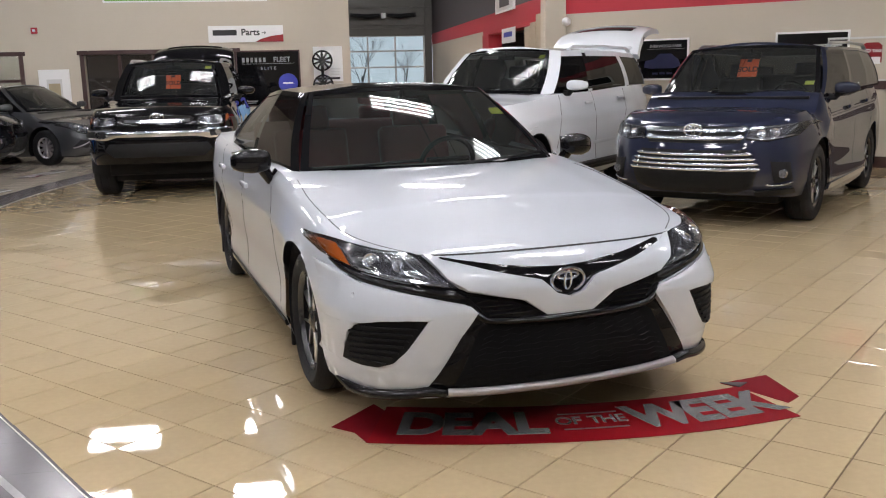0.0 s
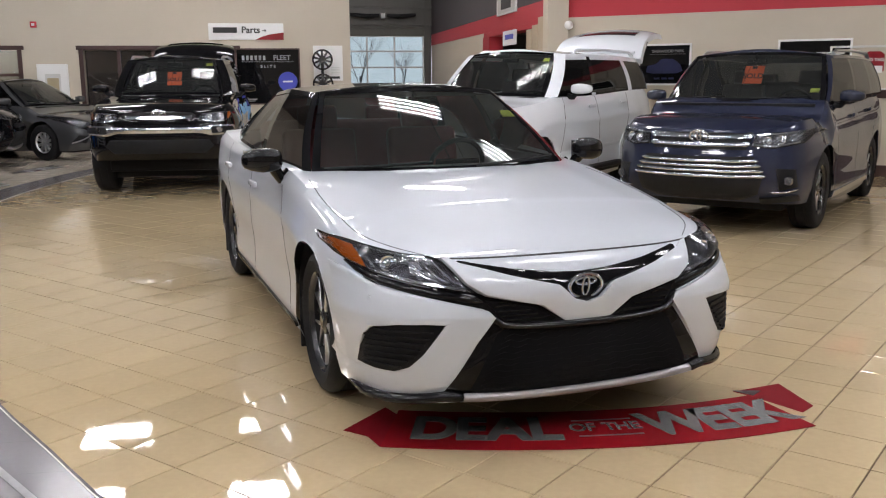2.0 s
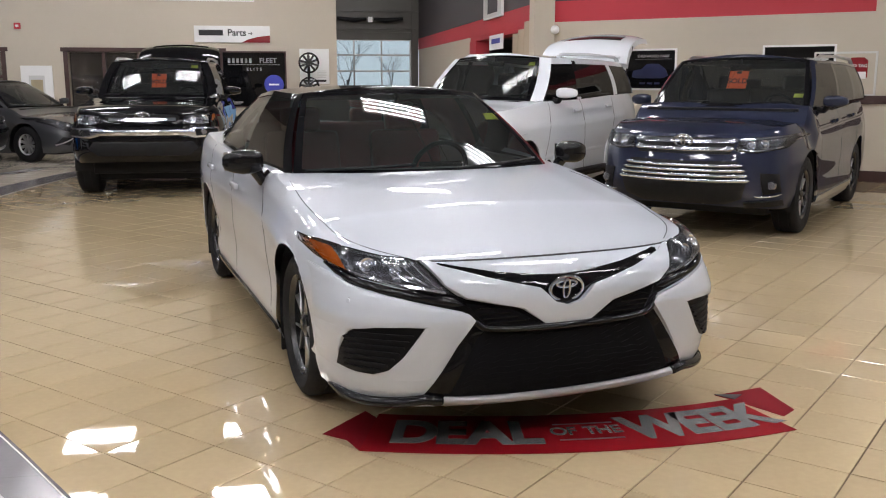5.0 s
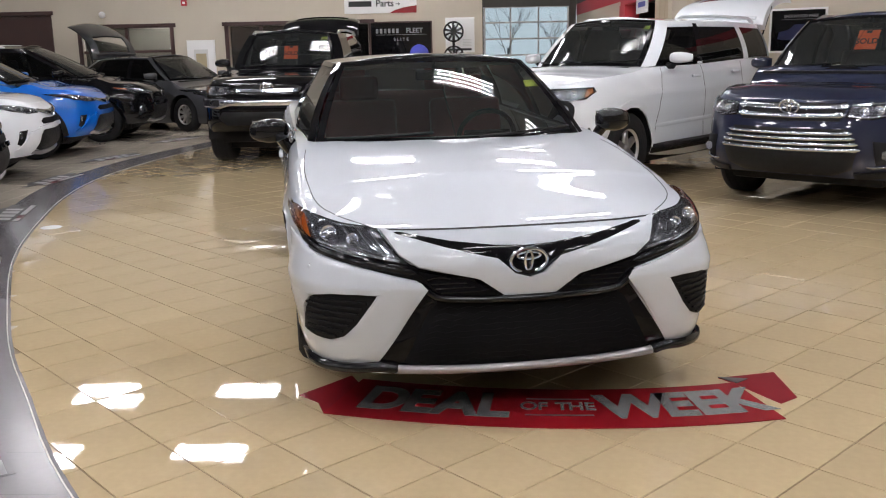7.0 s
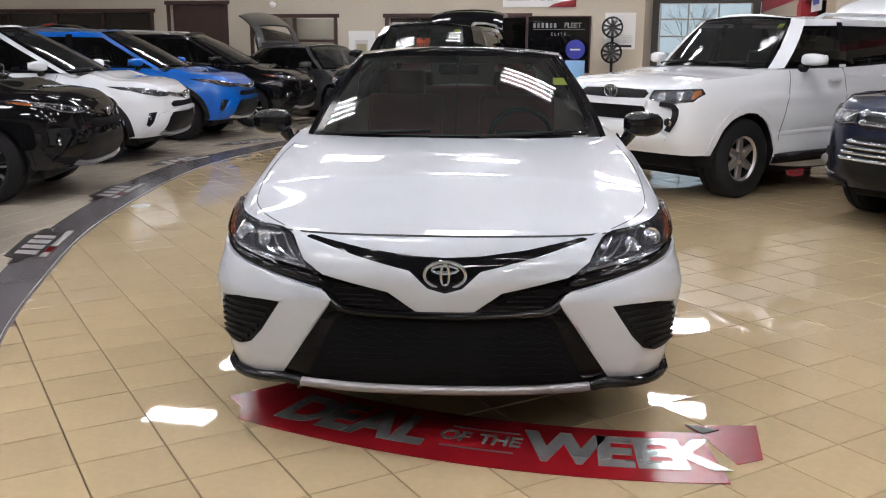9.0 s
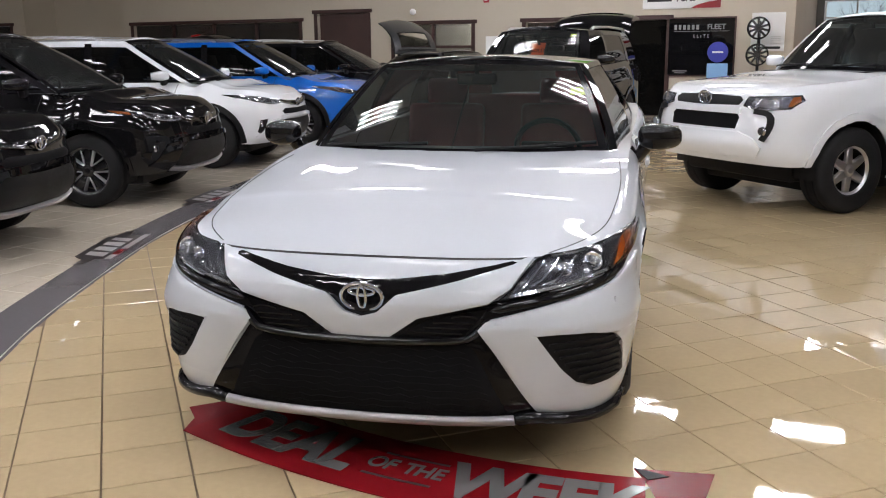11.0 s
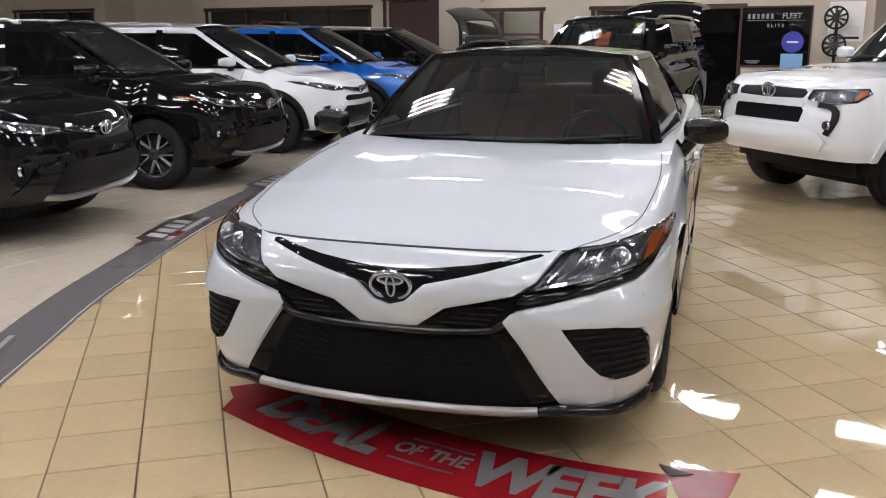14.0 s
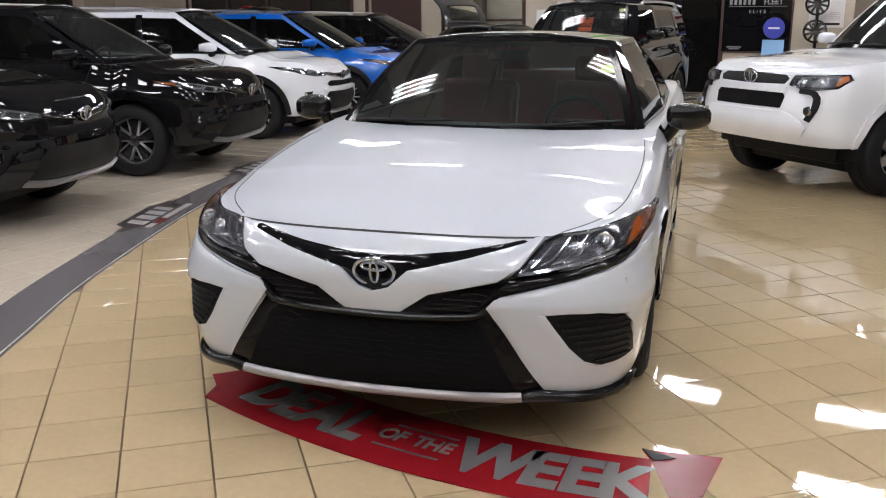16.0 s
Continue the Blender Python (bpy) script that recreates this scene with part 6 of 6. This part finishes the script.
for a, b in zip(cols, cols[1:]):
    for z0, z1 in zip(rows_z, rows_z[1:]):
        pn = part("pane", box(b - a - 0.05, 0.008, z1 - z0 - 0.05, (a + b) / 2, 0.01, (z0 + z1) / 2), CLEAR, gd, smooth=False)
        pn.visible_shadow = False
part("bottom_panel", box(W, 0.05, 0.25, W / 2, 0, 0.125), DOORGREY, gd, smooth=False)
bd = link_mesh("backdrop", box(14, 0.02, 7, 0, 0, 3.5), SKYGLOW)
bd.matrix_basis = hall(2, 34)
tagged(bd, kind="structure")
tr0 = root("bare_tree", hall(1.6, 31.5, 0), "thin bare winter tree outside the door", "tree")
random.seed(5)


def limb(bm, p, d, length, r, level):
    q = p + d * length
    bm = join(bm, tube([p, p + d * length * 0.5 + Vector((random.uniform(-0.04, 0.04), 0, 0)), q], [r, r * 0.8, r * 0.55], 5))
    if level:
        for k in range(3):
            nd = (d + Vector((random.uniform(-0.7, 0.7), random.uniform(-0.4, 0.4), random.uniform(-0.1, 0.4)))).normalized()
            bm = limb(bm, p + d * length * random.uniform(0.5, 1.0), nd, length * 0.68, r * 0.5, level - 1)
    return bm


part("trunk", limb(bmesh.new(), Vector((0, 0, 0)), Vector((0, 0, 1)), 1.5, 0.05, 4), TREE, tr0)
part("trunk", limb(bmesh.new(), Vector((1.6, 0.4, 0)), Vector((0.1, 0, 1)), 1.2, 0.045, 4), TREE, tr0)
wing = root("door_spring", hall(BAY_W + W / 2, BAY_R - 0.22, 3.38), "black torsion springs with a white bracket above the door", "door spring")
for s in (1, -1):
    part("spring", tube([(s * 0.12, 0, 0.02), (s * 0.5, 0, -0.02), (s * 1.05, 0, 0.04)], [0.05, 0.08, 0.05], 10), PLASTIC, wing)
part("bracket", box(0.14, 0.10, 0.16, 0, -0.02, 0, 0.01), PAPER, wing)
lb = root("leaning_boards", hall(BAY_E - 0.16, 12.1, 0, 90), "tall pale wooden boards leaning on the bay wall", "boards")
PLY = mat("pale_plywood", (0.42, 0.34, 0.24), 0.6, vary=0.2, scale=3, fine=0.15)
for k, h in enumerate((2.50, 2.38, 2.32)):
    part("board", moved(box(0.40, 0.03, h, -0.42 + 0.42 * k, 0, h / 2, 0.004), pose(0, -0.06, 0, 0, 0, 0)), PLY, lb, smooth=False)
ws = board("doorway_sign", BUILD @ pose(BAY_E - 0.012, 14.45, 2.25, 90, 0, -90), 1.2, 0.30, PAPER, "white sign with blue print in the doorway", "sign", 0.02)
bar(ws, 0, 0.02, 0.75, 0.10, BLUEDISC, 0.026)
hf = board("hung_frame", BUILD @ pose(BAY_E - 0.01, 14.7, 3.05, 90, 0, -90), 1.6, 0.55, STEEL, "grey picture in a white frame high on the wall", "picture", 0.04, PAPER)
bar(hf, 0, 0, 0.9, 0.4, DARKWALL, 0.046)

# ---- floor graphics ----


def front_y(x):
    return -0.79 - 0.343 * (x + 0.79) + 0.1545 * (x + 0.79) * (x - 0.26)


def slope(x):
    return -0.343 + 0.1545 * (2 * x + 0.53)


def band(name, xs, o0, o1, z, material, parent=None):
    bm = bmesh.new()
    rows = []
    for x in xs:
        n = Vector((-slope(x), 1, 0)).normalized()
        p = Vector((x, front_y(x), 0))
        rows.append([bm.verts.new((p + n * o0).to_tuple()[:2] + (z - 0.003,)), bm.verts.new((p + n * o0).to_tuple()[:2] + (z,)), bm.verts.new((p + n * o1).to_tuple()[:2] + (z,)), bm.verts.new((p + n * o1).to_tuple()[:2] + (z - 0.003,))])
    for a, b in zip(rows, rows[1:]):
        for k in range(3):
            bm.faces.new((a[k], a[k + 1], b[k + 1], b[k]))
    return link_mesh(name, bm, material, parent)


bn = root("floor_banner", pose(0, 0, 0), "curved red floor sticker lettered deal of the week", "floor sticker")
band("ribbon", np.linspace(-0.80, 1.0, 26), 0.0, 0.41, 0.0045, BANNER, bn)
part("ribbon_tail", prism([(0.94, -0.72), (1.215, -0.70), (1.16, -1.00), (1.06, -1.05), (0.98, -0.80)], "z", 0.0008, 0.0028), BANNERDK, bn, smooth=False)
part("ribbon_tail", prism([(-0.90, -0.56), (-0.66, -0.36), (-0.60, -0.60), (-0.80, -0.78), (-0.82, -0.66)], "z", 0.0008, 0.0028), BANNERDK, bn, smooth=False)
part("ribbon_fold", prism([(0.94, -0.715), (1.06, -0.76), (0.99, -0.80)], "z", 0.003, 0.0062), BANNERBK, bn, smooth=False)


def word_on_arc(word, x0, x1, off, size, material, name):
    """Letters one by one along the ribbon's curve, each with its own share of the length."""
    share_of = {"W": 1.45, "E": 0.86, "K": 1.0, "D": 1.0, "A": 1.08, "L": 0.84, "O": 1.05, "F": 0.8, "T": 0.85, "H": 1.0, " ": 0.5}
    total = sum(share_of[ch] for ch in word)
    at = 0.0
    for ch in word:
        x = x0 + (x1 - x0) * (at + share_of[ch] / 2) / total
        at += share_of[ch]
        if ch == " ":
            continue
        a = math.atan(slope(x))
        nx, ny = -math.sin(a), math.cos(a)
        lettering(name, ch, size, material, bn, pose(x + nx * off, front_y(x) + ny * off, 0.0058, 0, 0, math.degrees(a)) @ Matrix.Diagonal((0.80, 1, 1, 1)), depth=0.0006, bold=0.045 if size > 0.2 else 0.022)


word_on_arc("DEAL", -0.70, -0.10, 0.205, 0.33, LETTER, "letter")
word_on_arc("WEEK", 0.31, 1.0, 0.205, 0.33, LETTER, "letter")
SMALLINK = mat("dark_grey_vinyl", (0.07, 0.06, 0.06), 0.3, vary=0.1, scale=9)
word_on_arc("OF THE", -0.05, 0.27, 0.215, 0.115, LETTER, "small_letter")
for o0 in (0.12, 0.29):
    band("rule", np.linspace(-0.03, 0.25, 8), o0, o0 + 0.012, 0.0056, SMALLINK, bn)

PALEPRINT = mat("pale_print", (0.42, 0.41, 0.41), 0.3, vary=0.3, scale=30)
WORNPRINT = mat("worn_print", (0.20, 0.19, 0.20), 0.3, vary=0.4, scale=30)


def floor_decal(x, y, turn, worn=False):
    """A long dark sticker with cut corners, a row of slanted pale bars for its name, and a small red and white line; a worn one keeps the small line alone."""
    label = "worn grey floor sticker with a small red and grey line" if worn else "dark floor sticker with pale lettering beside a parking bay"
    dc = root("floor_decal", pose(x, y, 0.004, 0, 0, turn), label, "floor sticker", "floor stickers along the ring")
    part("ground_sheet", prism([(-0.60, 0.06), (-0.60, 0.0), (-0.44, -0.03), (-0.44, -0.16), (0.44, -0.16), (0.46, 0.02), (0.60, 0.02), (0.60, 0.10), (0.44, 0.12), (0.36, 0.17), (-0.34, 0.15), (-0.44, 0.06)], "z", -0.002, 0.002), RING if worn else BANNERBK, dc, smooth=False)
    if not worn:
        for q, w in ((-0.27, 0.13), (-0.09, 0.13), (0.09, 0.13), (0.26, 0.11)):
            part("pale_bar", prism([(q - w / 2 - 0.02, -0.06), (q + w / 2 - 0.02, -0.06), (q + w / 2 + 0.03, 0.10), (q - w / 2 + 0.05, 0.10)], "z", 0.002, 0.0032), PALEPRINT, dc, smooth=False)
    for q, w, m in ((-0.36, 0.14, WORNPRINT if worn else PALEPRINT), (-0.19, 0.16, BANNER), (0.20, 0.56, WORNPRINT if worn else PALEPRINT)):
        part("thin_bar", box(w, 0.03 if worn else 0.05, 0.001, q, -0.12, 0.003), m, dc, smooth=False)


floor_decal(-2.225, -0.80, 115, True)
for x, y, turn in ((-3.14, 2.22, 104), (-3.62, 4.70, 95), (-3.86, 7.20, 76), (-3.62, 9.55, 60), (-3.08, 12.15, 60)):
    floor_decal(x, y, turn)
dr = link_mesh("floor_drain", moved(lathe([(0.0005, 0.004), (0.085, 0.004), (0.09, 0.0)], 28), pose(0, 0, 0, 0, -90)), STEEL)
dr.matrix_basis = pose(-3.05, 3.9, 0.0)
tagged(dr, "small round grey floor drain cover set in the tiles", "drain")

TILE_W, TILE_TURN, TU, TV = 0.307, 34.2, 0.130, 0.005


def tile_verts(w, g=0.0022, b=0.0016):
    h = w / 2 - g
    return [(-h, -h, -0.004), (h, -h, -0.004), (h, h, -0.004), (-h, h, -0.004), (-h + b, -h + b, 0), (h - b, -h + b, 0), (h - b, h - b, 0), (-h + b, h - b, 0)]


TILE_FACES = [(4, 5, 6, 7), (0, 1, 5, 4), (1, 2, 6, 5), (2, 3, 7, 6), (3, 0, 4, 7)]


def tile_field(name, w, turn, material, keep, near, u0, v0):
    """A field of tiles with open joints: those in the near stretch are pieces of their own, the rest one mesh."""
    holder = tagged(new(name), kind="structure")
    m = pose(0, 0, 0, 0, 0, turn)
    me = bpy.data.meshes.new("tile")
    me.from_pydata(tile_verts(w), [], TILE_FACES)
    me.materials.append(material)
    verts, faces = [], []
    base = tile_verts(w)
    k = int(34 / w)
    c, s = math.cos(radians(turn)), math.sin(radians(turn))
    for i in range(-k, k):
        for j in range(-k, k):
            a, b = u0 + (i + 0.5) * w, v0 + (j + 0.5) * w
            x, y = a * c - b * s, a * s + b * c
            if not keep(x, y):
                continue
            if near(x, y):
                o = new("tile", me)
                o.matrix_basis = pose(x, y, 0, random.gauss(0, 0.15), random.gauss(0, 0.15), turn)
                o.parent = holder
            else:
                n = len(verts)
                ta, tb = random.gauss(0, 0.0030), random.gauss(0, 0.0030)
                verts += [(x + p * c - q * s, y + p * s + q * c, z + p * ta + q * tb) for p, q, z in base]
                faces += [tuple(n + e for e in f) for f in TILE_FACES]
    me = bpy.data.meshes.new("tile_field")
    me.from_pydata(verts, [], faces)
    me.materials.append(material)
    rest = new("tile_field", me)
    rest.parent = holder
    rest["kind"] = "stuff"
    return holder


def in_ring(x, y, pad):
    return (x - RC[0]) ** 2 + (y - RC[1]) ** 2 < (ring_edges(y)[0] + pad) ** 2


def in_hall(x, y):
    return -27 < x < 15 and -17 < y < 29


tile_field("floor", TILE_W, TILE_TURN, TILE, lambda x, y: in_hall(x, y) and in_ring(x, y, 0.12), lambda x, y: -2.2 < x < 1.9 and -2.6 < y < 1.0 and (y < 0 or abs(x) > 0.9), TU, TV)
tile_field("floor_outer", 0.33, -10.0, OUTER, lambda x, y: in_hall(x, y) and not in_ring(x, y, 0.14), lambda x, y: False, 0.1, 0.05)
